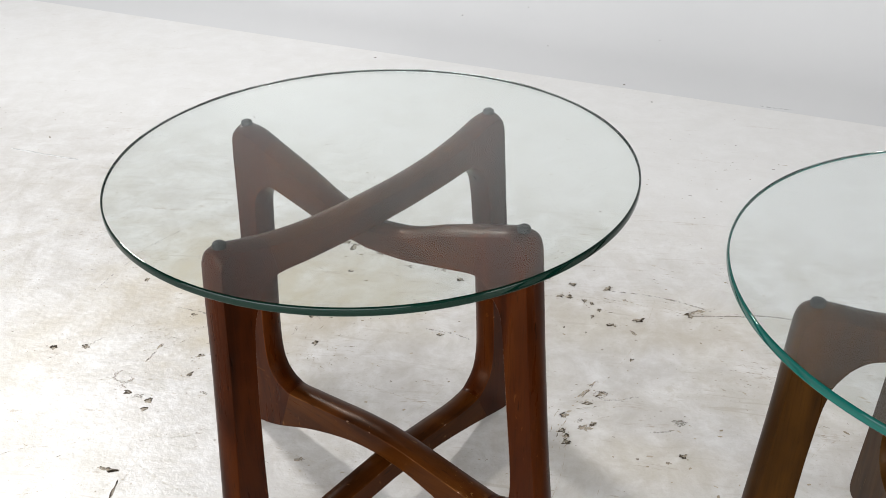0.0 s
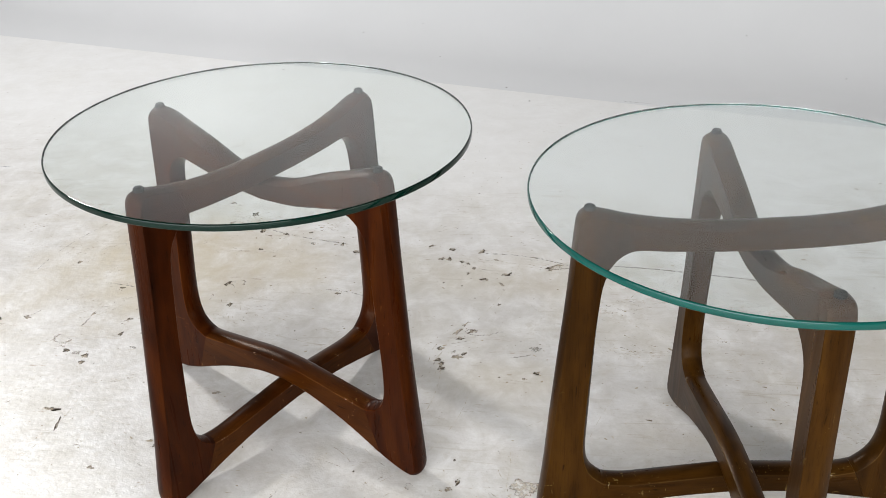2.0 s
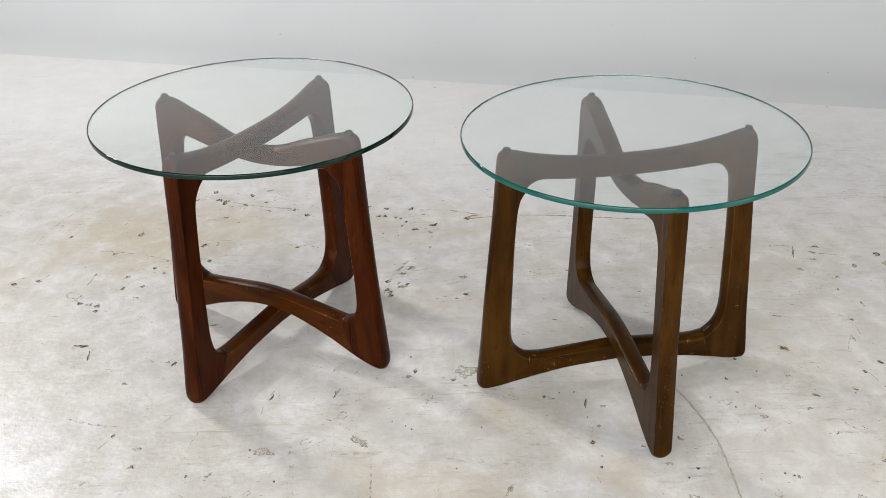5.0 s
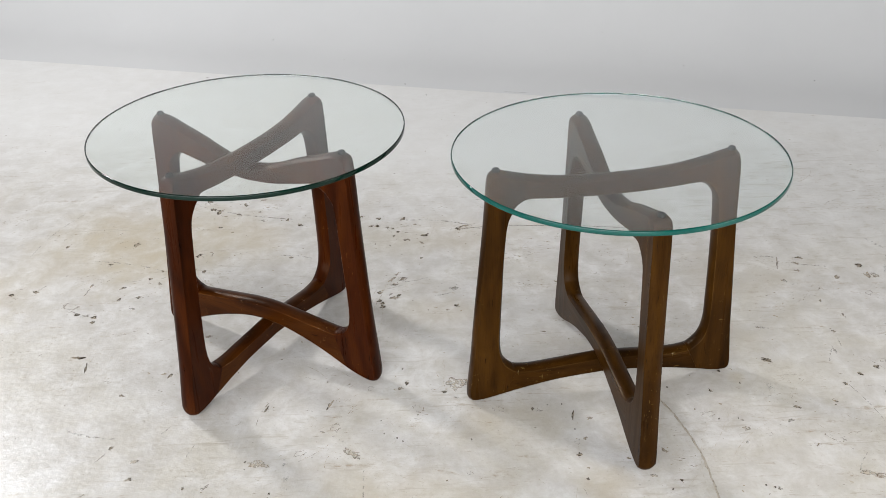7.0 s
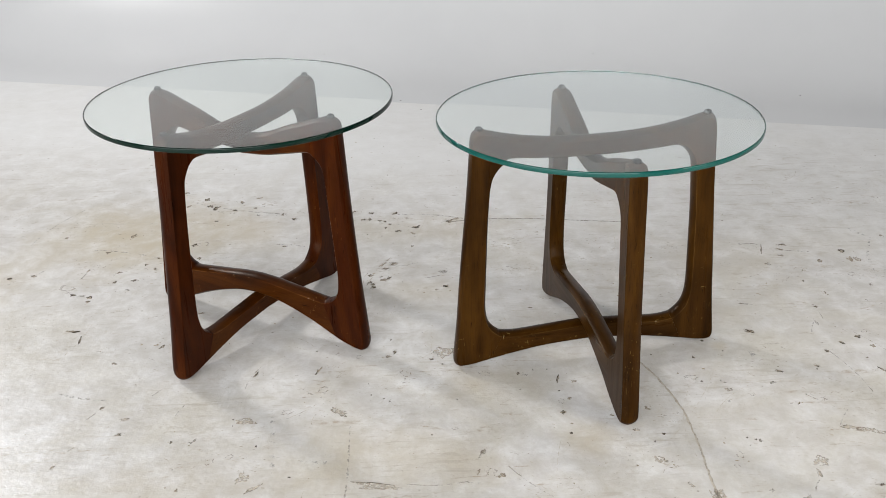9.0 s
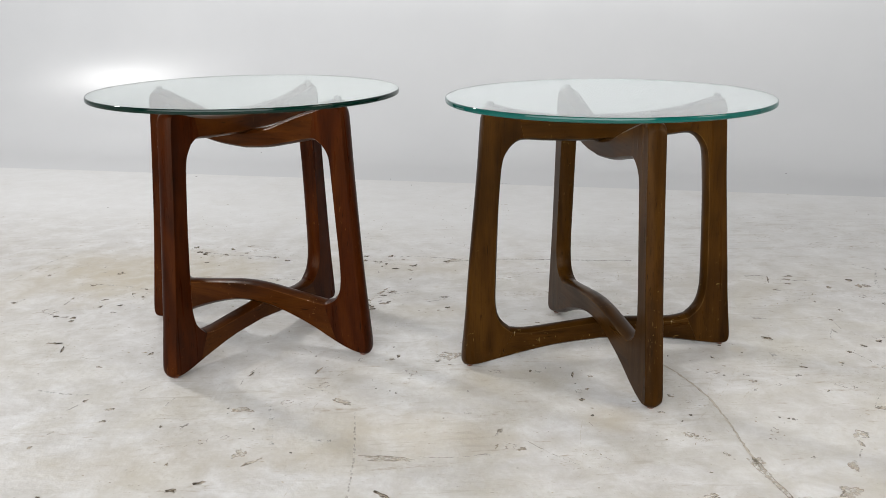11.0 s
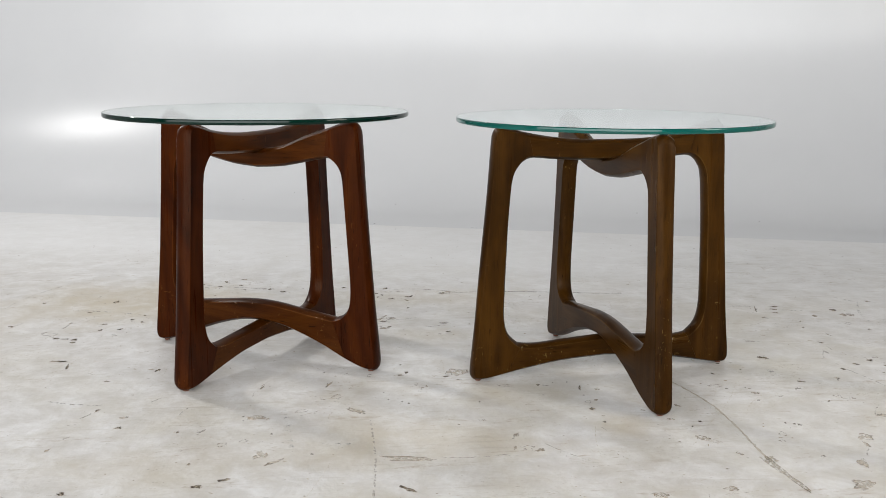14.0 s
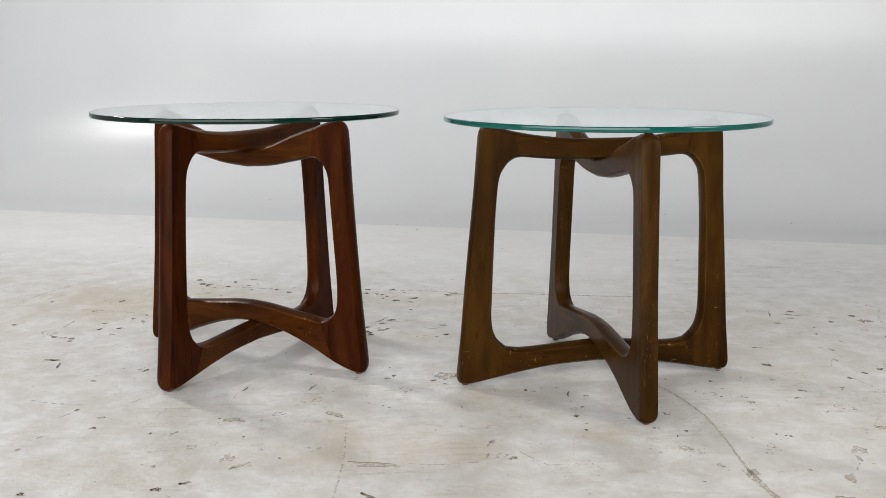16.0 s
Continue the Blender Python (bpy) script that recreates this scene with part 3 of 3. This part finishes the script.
MID_3 = [
    (1.355, 0.416, 0.012, 0.0135, -4), (1.366, 0.13, 0.02, 0.0056, -87), (1.404, 0.459, 0.014, 0.0096, -32), (1.412, 0.496, 0.015, 0.0088, -17), (1.447, 0.026, 0.011, 0.0105, -16),
    (1.489, 0.426, 0.012, 0.0136, -20), (1.562, 0.43, 0.013, 0.0245, -18), (1.696, 0.555, 0.011, 0.0116, -23),
]
PATCH_1 = [
    (-0.063, -0.141, 0.016, 0.0082, 17), (0.172, -0.162, 0.039, 0.0154, -12), (0.186, -0.329, 0.032, 0.0203, 50), (0.21, -0.359, 0.033, 0.0076, 36), (0.343, -0.141, 0.043, 0.0221, -44),
    (0.427, -0.367, 0.082, 0.0141, -12), (0.551, 0.061, 0.037, 0.0311, -18), (0.775, -0.531, 0.019, 0.0103, -17), (0.889, -0.521, 0.023, 0.0134, -6), (0.895, -0.233, 0.012, 0.0074, -12),
    (0.92, -0.327, 0.023, 0.0143, -37), (0.954, -0.394, 0.013, 0.0068, -58), (0.992, -0.473, 0.094, 0.0156, -86), (0.995, -0.421, 0.016, 0.0193, -14), (1.094, -0.526, 0.03, 0.0322, -39),
    (1.103, -0.115, 0.013, 0.0086, -4), (1.139, -0.445, 0.032, 0.0139, -108), (1.18, -0.376, 0.023, 0.0085, -102), (1.196, -0.344, 0.02, 0.0321, -46),
]
PATCH_2 = [
    (1.287, -0.25, 0.037, 0.0099, -26), (1.321, -0.263, 0.047, 0.0143, -14), (1.581, 0.427, 0.014, 0.0181, -4),
]
RING_1 = [
    (-0.333, 0.408, 0.042, 0.0232, -54), (-0.057, 0.638, 0.036, 0.0287, -40), (0.12, -0.281, 0.014, 0.0138, -23), (0.155, -0.27, 0.012, 0.0143, -4), (0.247, -0.136, 0.025, 0.0154, 45),
    (0.31, -0.065, 0.015, 0.0164, 12), (0.375, 0.056, 0.012, 0.0123, -37), (0.442, 0.486, 0.02, 0.0157, 47), (0.471, -0.018, 0.024, 0.0181, -48), (0.561, -0.208, 0.009, 0.0099, -39),
    (0.619, -0.34, 0.022, 0.0184, 31), (0.632, -0.029, 0.023, 0.0146, -14), (0.772, -0.134, 0.013, 0.0115, -20), (1.041, -0.067, 0.026, 0.0132, -4), (1.047, -0.349, 0.011, 0.0085, -59),
    (1.062, -0.319, 0.013, 0.0144, -4), (1.142, -0.135, 0.009, 0.0086, -4), (1.25, -0.144, 0.016, 0.0093, -49), (1.267, -0.158, 0.026, 0.0108, -17),
]
RING_2 = [
    (1.454, 0.086, 0.014, 0.0132, 27), (1.534, 0.349, 0.015, 0.0166, -15),
]
LINE_1 = [
    (-0.471, 0.774, 0.248, 0.0025, 72), (-0.43, 0.499, 0.03, 0.003, 63), (-0.246, 0.595, 0.192, 0.0036, -18), (-0.166, -0.058, 0.109, 0.0045, -16), (-0.13, -0.121, 0.04, 0.0026, 64),
    (-0.022, -0.053, 0.027, 0.0021, 57), (0.013, 0.87, 0.32, 0.0041, -20), (0.037, -0.114, 0.041, 0.0025, 73), (0.163, -0.012, 0.085, 0.002, 75), (0.173, 0.613, 0.083, 0.0041, -14),
    (0.305, -0.092, 0.065, 0.0037, -36), (0.476, 0.481, 0.059, 0.0031, 18), (0.526, -0.363, 0.107, 0.0025, 1), (0.538, 0.411, 0.04, 0.0029, 17), (0.54, 0.771, 0.185, 0.0046, -13),
    (0.581, -0.364, 0.034, 0.0025, -11), (0.684, -0.368, 0.11, 0.0027, -52), (1.165, -0.409, 0.033, 0.0023, 58), (1.286, -0.221, 0.063, 0.0024, 55),
]
LINE_2 = [
    (1.345, 0.531, 0.056, 0.0043, -8), (1.352, 0.111, 0.047, 0.0027, 65), (1.363, -0.071, 0.166, 0.002, -81), (1.389, 0.16, 0.033, 0.0021, -96), (1.437, 0.482, 0.088, 0.0036, -9),
]
STREAK_1 = [
    (0.227, -0.224, 0.198, 0.0091, -84), (0.303, -0.287, 0.058, 0.0134, -20), (1.191, 0.014, 0.017, 0.0241, -11), (1.628, 0.439, 0.232, 0.0066, -109), (1.648, 0.578, 0.068, 0.0085, -60),
]
WHITE_1 = [
    (-0.92, 1.21, 0.205, 0.0057, -11), (0.854, 1.734, 0.092, 0.0063, -12),
]
DARKS, MIDS = DARK_1 + DARK_2 + DARK_3 + DARK_4 + DARK_5 + DARK_6, MID_1 + MID_2 + MID_3
PATCHES, RINGS = PATCH_1 + PATCH_2, RING_1 + RING_2
LINES, SMEARS, WHITES = LINE_1 + LINE_2, STREAK_1, WHITE_1


def outline(rng, half_long, half_wide, count, rough):
    """A ragged closed outline round the origin."""
    shift, pts = rng.random() * 90, []
    for k in range(count):
        a = 2 * math.pi * k / count
        u, v = math.cos(a), math.sin(a)
        r = 1 + rough * (0.55 * noise.noise((1.1 * u, 1.1 * v, shift)) + 0.28 * noise.noise((3.3 * u, 3.3 * v, shift + 40)) + 0.12 * (rng.random() - 0.5))
        pts.append((half_long * r * u, half_wide * r * v))
    return pts


def flake(pts, high):
    """A thin ragged patch."""
    bm = bmesh.new()
    low = [bm.verts.new((x, y, 0.0)) for x, y in pts]
    top = [bm.verts.new((x * 0.96, y * 0.96, high)) for x, y in pts]
    for k in range(len(pts)):
        bm.faces.new((low[k - 1], low[k], top[k], top[k - 1]))
    bm.faces.new(top)
    return bm


def ribbon(points, wide, high, seed):
    """A thin uneven band along a line on the floor."""
    rng = random.Random(seed)
    curve = spline(points, 8)
    bm, rows = bmesh.new(), []
    for k, p in enumerate(curve):
        d = curve[min(k + 1, len(curve) - 1)] - curve[max(k - 1, 0)]
        n = np.array((-d[1], d[0])) / (np.linalg.norm(d) + 1e-9)
        w = wide * (0.6 + 0.6 * rng.random()) * (0.4 if k in (0, len(curve) - 1) else 1)
        j = n * wide * 0.4 * (rng.random() - 0.5)
        rows.append([(*(p + j - n * w / 2), 0.0), (*(p + j - n * w / 4), high), (*(p + j + n * w / 4), high), (*(p + j + n * w / 2), 0.0)])
    sheet(bm, rows)
    return bm


def worn(name, low, high, scale, gloss, cover):
    """Bare or dirty spots whose ragged edges let the paint show; cover: the share of the spot that is worn."""
    m, t, s = material(name)
    info = node(t, "ObjectInfo")
    v = placed(t, (1, 1, 1), True)
    base = ramp(t, noise_tex(t, v, scale, 5, 0.65), ((0.3, low), (0.7, high)))
    shade = ramp(t, info.outputs["Random"], ((0.0, 0.75), (1.0, 1.0)))
    t.links.new(mix(t, 1.0, base, shade, "MULTIPLY"), s.inputs["Base Color"])
    s.inputs["Roughness"].default_value = gloss
    t.links.new(ramp(t, noise_tex(t, v, scale * 2.3, 4, 0.7), ((0.62 - cover * 0.4, 0.0), (0.80 - cover * 0.4, min(1.0, 0.35 + cover)))), s.inputs["Alpha"])
    return m


# dark dirt of chips and nicks, also the painted shade of chip edges
CHIP = worn("dark_chip_dirt_and_shade", (0.022, 0.015, 0.009), (0.14, 0.10, 0.06), 300, 0.8, 0.8)
SCREED = worn("pale_brown_screed", (0.30, 0.235, 0.16), (0.56, 0.49, 0.39), 170, 0.8, 0.62)
CHIP_GREY = worn("grey_bare_concrete", (0.24, 0.215, 0.175), (0.46, 0.43, 0.375), 140, 0.75, 0.5)
CHIP_TAN = worn("tan_bare_screed", (0.57, 0.495, 0.40), (0.67, 0.615, 0.53), 60, 0.65, 0.5)
LIP = worn("dirty_broken_paint_edge", (0.21, 0.13, 0.08), (0.47, 0.38, 0.285), 170, 0.7, 0.47)
GRIMY = worn("dark_grimy_crack", (0.13, 0.105, 0.075), (0.40, 0.355, 0.29), 120, 0.7, 0.55)
CRACK = worn("dirty_crack", (0.47, 0.41, 0.33), (0.58, 0.53, 0.455), 80, 0.7, 0.85)
HAIR = worn("dirty_hairline", (0.42, 0.37, 0.30), (0.58, 0.54, 0.48), 45, 0.6, 0.4)
SMEAR = worn("grey_scuff", (0.56, 0.54, 0.505), (0.64, 0.625, 0.60), 30, 0.4, 0.25)
FRESH = worn("fresh_white_paint", (0.78, 0.78, 0.78), (0.85, 0.85, 0.85), 40, 0.4, 0.6)


def on_floor(name, bm, mat, x, y, turn=0.0, label=""):
    ob = mesh_object(name, bm, mat, floor, label, smooth=False)
    ob.matrix_world = pose(x, y, 0.0003, 0, 0, turn)
    return ob


def crescent(pts, start, count, thick, high):
    """The broken paint edge along part of an outline, tapering to both ends."""
    bm, rows = bmesh.new(), []
    for k in range(count + 1):
        x, y = pts[(start + k) % len(pts)]
        t = thick * math.sin(math.pi * (k + 0.25) / (count + 0.5))
        rows.append([(x * 1.02, y * 1.02, 0.0), (x, y, high), (x * (1 - t), y * (1 - t), high), (x * (0.98 - t), y * (0.98 - t), 0.0)])
    sheet(bm, rows)
    return bm


CRUMBS = []


def wear():
    rng = random.Random(11)
    for rows, dark in (DARKS, True), (MIDS, False):
        for x, y, long, wide, turn in rows:
            if max(long, wide) > 0.0075:
                # pale screed shows where the paint is gone, dark crescents on some sides paint black dirt and the
                # broken edge's shade
                pts = outline(rng, long * 0.5, wide * 0.45, 22, 2.2)
                on_floor("paint_chip", flake(pts, 0.0003), SCREED if dark or rng.random() < 0.5 else CHIP_GREY, x, y, turn)
                for k in range(rng.randint(2, 3) if dark else 1):
                    run = rng.randint(5, 10)
                    on_floor("chip_edge", crescent(pts, rng.randint(0, 21), run, rng.uniform(0.3, 0.75), 0.0006), CHIP if dark else LIP, x, y, turn)
                for k in range(rng.randint(2, 6) if dark else rng.randint(0, 3)):
                    # crumbs broken off beside it
                    CRUMBS.append((x + rng.gauss(0, 0.8) * long, y + rng.gauss(0, 0.7) * long, rng.uniform(0.0006, 0.0019)))
            else:
                on_floor("paint_chip", flake(outline(rng, long * 0.45, wide * 0.36, 11, 1.9), 0.0005), CHIP if dark else LIP, x, y, turn)
    for x, y, long, wide, turn in PATCHES:
        pts = outline(rng, long / 2, wide / 2, 40, 1.7)
        on_floor("bare_patch", flake(pts, 0.0004), CHIP_TAN, x, y, turn)
        for k in range(4):
            on_floor("patch_edge", crescent(pts, rng.randint(0, 39), rng.randint(6, 13), rng.uniform(0.08, 0.2), 0.0008), LIP if k else GRIMY, x, y, turn)
    for x, y, long, wide, turn in RINGS:
        pts = outline(rng, long / 2, wide / 2, 32, 1.5)
        for start in (0, 12, 21):
            on_floor("paint_blister", crescent(pts, start + rng.randint(0, 3), rng.randint(6, 11), rng.uniform(0.1, 0.22), 0.0006), LIP, x, y, turn)
    for rows, mat, name in (LINES, HAIR, "hairline"), (SMEARS, SMEAR, "scuff"), (WHITES, FRESH, "paint_streak"):
        for k, (x, y, long, wide, turn) in enumerate(rows):
            a = radians(turn)
            bend = rng.uniform(-0.06, 0.06) * long
            pts = [(-long / 2, 0), (-long / 6, bend), (long / 6, bend), (long / 2, 0)]
            on_floor(name, ribbon(pts, wide, 0.0004, k), mat, x, y, turn)
    on_floor("floor_crack", ribbon([(0.949, -0.001), (0.971, -0.056), (0.985, -0.117), (0.996, -0.179), (0.997, -0.238), (0.996, -0.298), (0.993, -0.36), (0.99, -0.45)], 0.0046, 0.0004, 5), CRACK, 0, 0)
    on_floor("floor_crack", ribbon([(0.594, 0.732), (0.679, 0.742), (0.755, 0.741), (0.844, 0.730), (0.947, 0.712), (1.034, 0.698), (1.076, 0.695)], 0.0042, 0.0004, 7), GRIMY, 0, 0)
    on_floor("floor_crack", ribbon([(0.367, -0.19), (0.368, -0.26), (0.369, -0.331), (0.367, -0.40), (0.36, -0.51)], 0.0036, 0.0004, 6), HAIR, 0, 0)


# dirtier spots: place, spread along x and y, lean of the marks, how many
GRITTY = [(0.75, 0.44, 0.03, 0.012, -0.25, 26), (0.91, 0.59, 0.05, 0.006, -0.3, 16), (0.73, 0.59, 0.04, 0.02, -0.3, 22), (0.83, 0.63, 0.05, 0.02, -0.3, 20),
          (1.03, 0.68, 0.04, 0.02, -0.2, 14), (0.93, 0.48, 0.03, 0.004, -0.2, 10), (1.14, 0.53, 0.015, 0.012, 0.2, 18), (1.36, 0.50, 0.05, 0.015, -0.2, 18),
          (0.67, 0.57, 0.03, 0.02, -0.3, 14), (0.60, 0.74, 0.05, 0.012, -0.25, 20), (-0.07, 0.92, 0.06, 0.02, -0.25, 26), (0.13, 0.82, 0.06, 0.02, -0.25, 22),
          (0.42, 0.75, 0.05, 0.015, -0.25, 24), (0.43, 0.47, 0.03, 0.03, 0.4, 20), (0.39, 0.39, 0.012, 0.03, 1.2, 16), (-0.48, 0.78, 0.05, 0.04, 0.7, 18),
          (-0.36, 0.70, 0.06, 0.05, 0.6, 18), (-0.21, 0.52, 0.05, 0.03, 0.5, 18), (0.33, 0.02, 0.02, 0.03, 0.9, 14), (0.52, -0.02, 0.05, 0.02, -0.2, 14)]


def specks():
    """Countless crumbs of bare floor, thickest where the paint is most trodden."""
    rng, verts, faces, scuffs = random.Random(4), [], [], []
    while len(faces) < 1500:
        x, y = rng.uniform(-1.3, 2.4), rng.uniform(-0.75, 1.5)
        thick = 0.5 + noise.noise((x * 2.1, y * 2.1, 3.3)) + 0.35 * math.exp(-((y - 0.55 + 0.2 * x) / 0.3) ** 2) - 0.35 * max(0, y - 0.8)
        if rng.random() > thick:
            continue
        r = 0.0007 + 0.0016 * rng.random() ** 3
        turn, long, count = rng.gauss(-0.2, 0.5), rng.choice((1.0, 1.3, 1.8, 3.0)), 6
        start = len(verts)
        for k in range(count):
            a = 2 * math.pi * k / count
            d = r * rng.uniform(0.6, 1.3)
            u, v = d * long * math.cos(a), d * math.sin(a)
            verts.append((x + u * math.cos(turn) - v * math.sin(turn), y + u * math.sin(turn) + v * math.cos(turn), 0.0006))
        faces.append(tuple(range(start, start + count)))
    for x, y, r in CRUMBS:
        start = len(verts)
        verts.extend((x + r * rng.uniform(0.5, 1.5) * math.cos(a), y + r * rng.uniform(0.5, 1.2) * math.sin(a), 0.0006) for a in (0.3, 1.5, 2.4, 3.6, 5.1))
        faces.append(tuple(range(start, start + 5)))
    # fine scuffs in clusters, and a few long scratches
    for cluster in range(150):
        while True:
            cx, cy = rng.uniform(-0.7, 1.9), rng.uniform(-0.7, 1.0)
            thick = 0.35 + 0.9 * noise.noise((cx * 1.7, cy * 1.7, 8.1)) + 0.5 * math.exp(-((cy - 0.45 + 0.2 * cx) / 0.35) ** 2)
            if rng.random() < thick:
                break
        spread, lean, many = rng.uniform(0.01, 0.07), rng.gauss(-0.15, 0.6), rng.randint(4, 16)
        for k in range(many):
            x, y = cx + rng.gauss(0, spread), cy + rng.gauss(0, spread * 0.6)
            long = rng.uniform(0.003, 0.02) if rng.random() < 0.9 else rng.uniform(0.03, 0.09)
            scuffs.append((x, y, long, rng.uniform(0.0005, 0.0014), lean + rng.gauss(0, 0.35)))
    # dirtier spots: place, spread along and across, lean
    for x, y, along, across, lean, many in GRITTY:
        for k in range(many):
            scuffs.append((x + rng.gauss(0, along), y + rng.gauss(0, across), rng.uniform(0.003, 0.026), rng.uniform(0.0006, 0.0018), lean + rng.gauss(0, 0.2)))
    faint, pale = [], []
    for k in range(60):
        faint.append((rng.uniform(-0.4, 1.6), rng.uniform(-0.6, 0.8), rng.uniform(0.08, 0.34), rng.uniform(0.0007, 0.0014), rng.choice((-0.45, -0.3, 0.15, 0.8, 1.2)) + rng.gauss(0, 0.15)))
    scratch(rng, scuffs, verts, faces)
    scratch(rng, faint, pale_verts := [], pale)
    loose("floor_specks", verts, faces, CRUMB, "tiny dark specks and fine scuffs scattered over white floor paint", "specks")
    loose("floor_scratches", pale_verts, pale, PALE, "long faint tan scratches in white floor paint", "scratches")


def scratch(rng, rows, verts, faces):
    for x, y, long, wide, lean in rows:
        # broken into dashes along a slight curve
        bend, s = rng.uniform(-0.12, 0.12) * long, -0.5
        while s < 0.5:
            e = min(0.5, s + rng.uniform(0.004, 0.02) / long)
            start = len(verts)
            for f, side in ((s, 0.25), (s * 0.6 + e * 0.4, -0.5), (e, -0.1), (s * 0.3 + e * 0.7, 0.5)):
                u, v = long * f, bend * (1 - 4 * f * f) + wide * side * rng.uniform(0.6, 1.2)
                verts.append((x + u * math.cos(lean) - v * math.sin(lean), y + u * math.sin(lean) + v * math.cos(lean), 0.0005))
            faces.append(tuple(range(start, start + 4)))
            s = e + rng.choice((0.0, 0.002, 0.006)) / long


def loose(name, verts, faces, mat, label, category):
    me = bpy.data.meshes.new(name)
    me.from_pydata(verts, [], faces)
    me.materials.append(mat)
    tagged(new(name, me), label, category, kind="stuff")


CRUMB, t, s = material("bare_floor_crumbs")
s.inputs["Roughness"].default_value = 0.8
t.links.new(ramp(t, node(t, "NewGeometry").outputs["Random Per Island"], ((0.0, (0.10, 0.075, 0.045)), (0.3, (0.32, 0.265, 0.19)), (1.0, (0.53, 0.48, 0.40)))), s.inputs["Base Color"])
PALE, t, s = material("pale_scratched_paint")
s.inputs["Roughness"].default_value = 0.7
t.links.new(ramp(t, node(t, "NewGeometry").outputs["Random Per Island"], ((0.0, (0.44, 0.385, 0.30)), (1.0, (0.60, 0.565, 0.51)))), s.inputs["Base Color"])


NICKS = [(-0.71, 0.425, 2.4), (-0.071, 0.096, 2.6), (1.36, 0.363, 2.4), (0.905, 0.417, 2.0), (-0.369, 0.299, 1.6), (-0.515, 0.511, 1.4), (-0.061, 0.425, 1.4), (0.588, 0.586, 1.6)]


def wall_marks():
    """A few dark nicks on the skirt at the foot of the wall: along it, its depth and size."""
    rng = random.Random(8)
    for u, n, size in NICKS:
        up, slope = rise(n)
        ob = mesh_object("nick", flake(outline(rng, size / 1000 * 1.3, size / 1000, 9, 0.8), 0.0005), CHIP, wall_back, smooth=False)
        ob.matrix_world = Matrix.Translation(room(u, n, up)) @ pose(0, 0, 0, 0, 0, math.degrees(TURN)) @ pose(0, 0, 0, slope) @ pose(0, 0, 0.0006)


wear()
specks()
wall_marks()
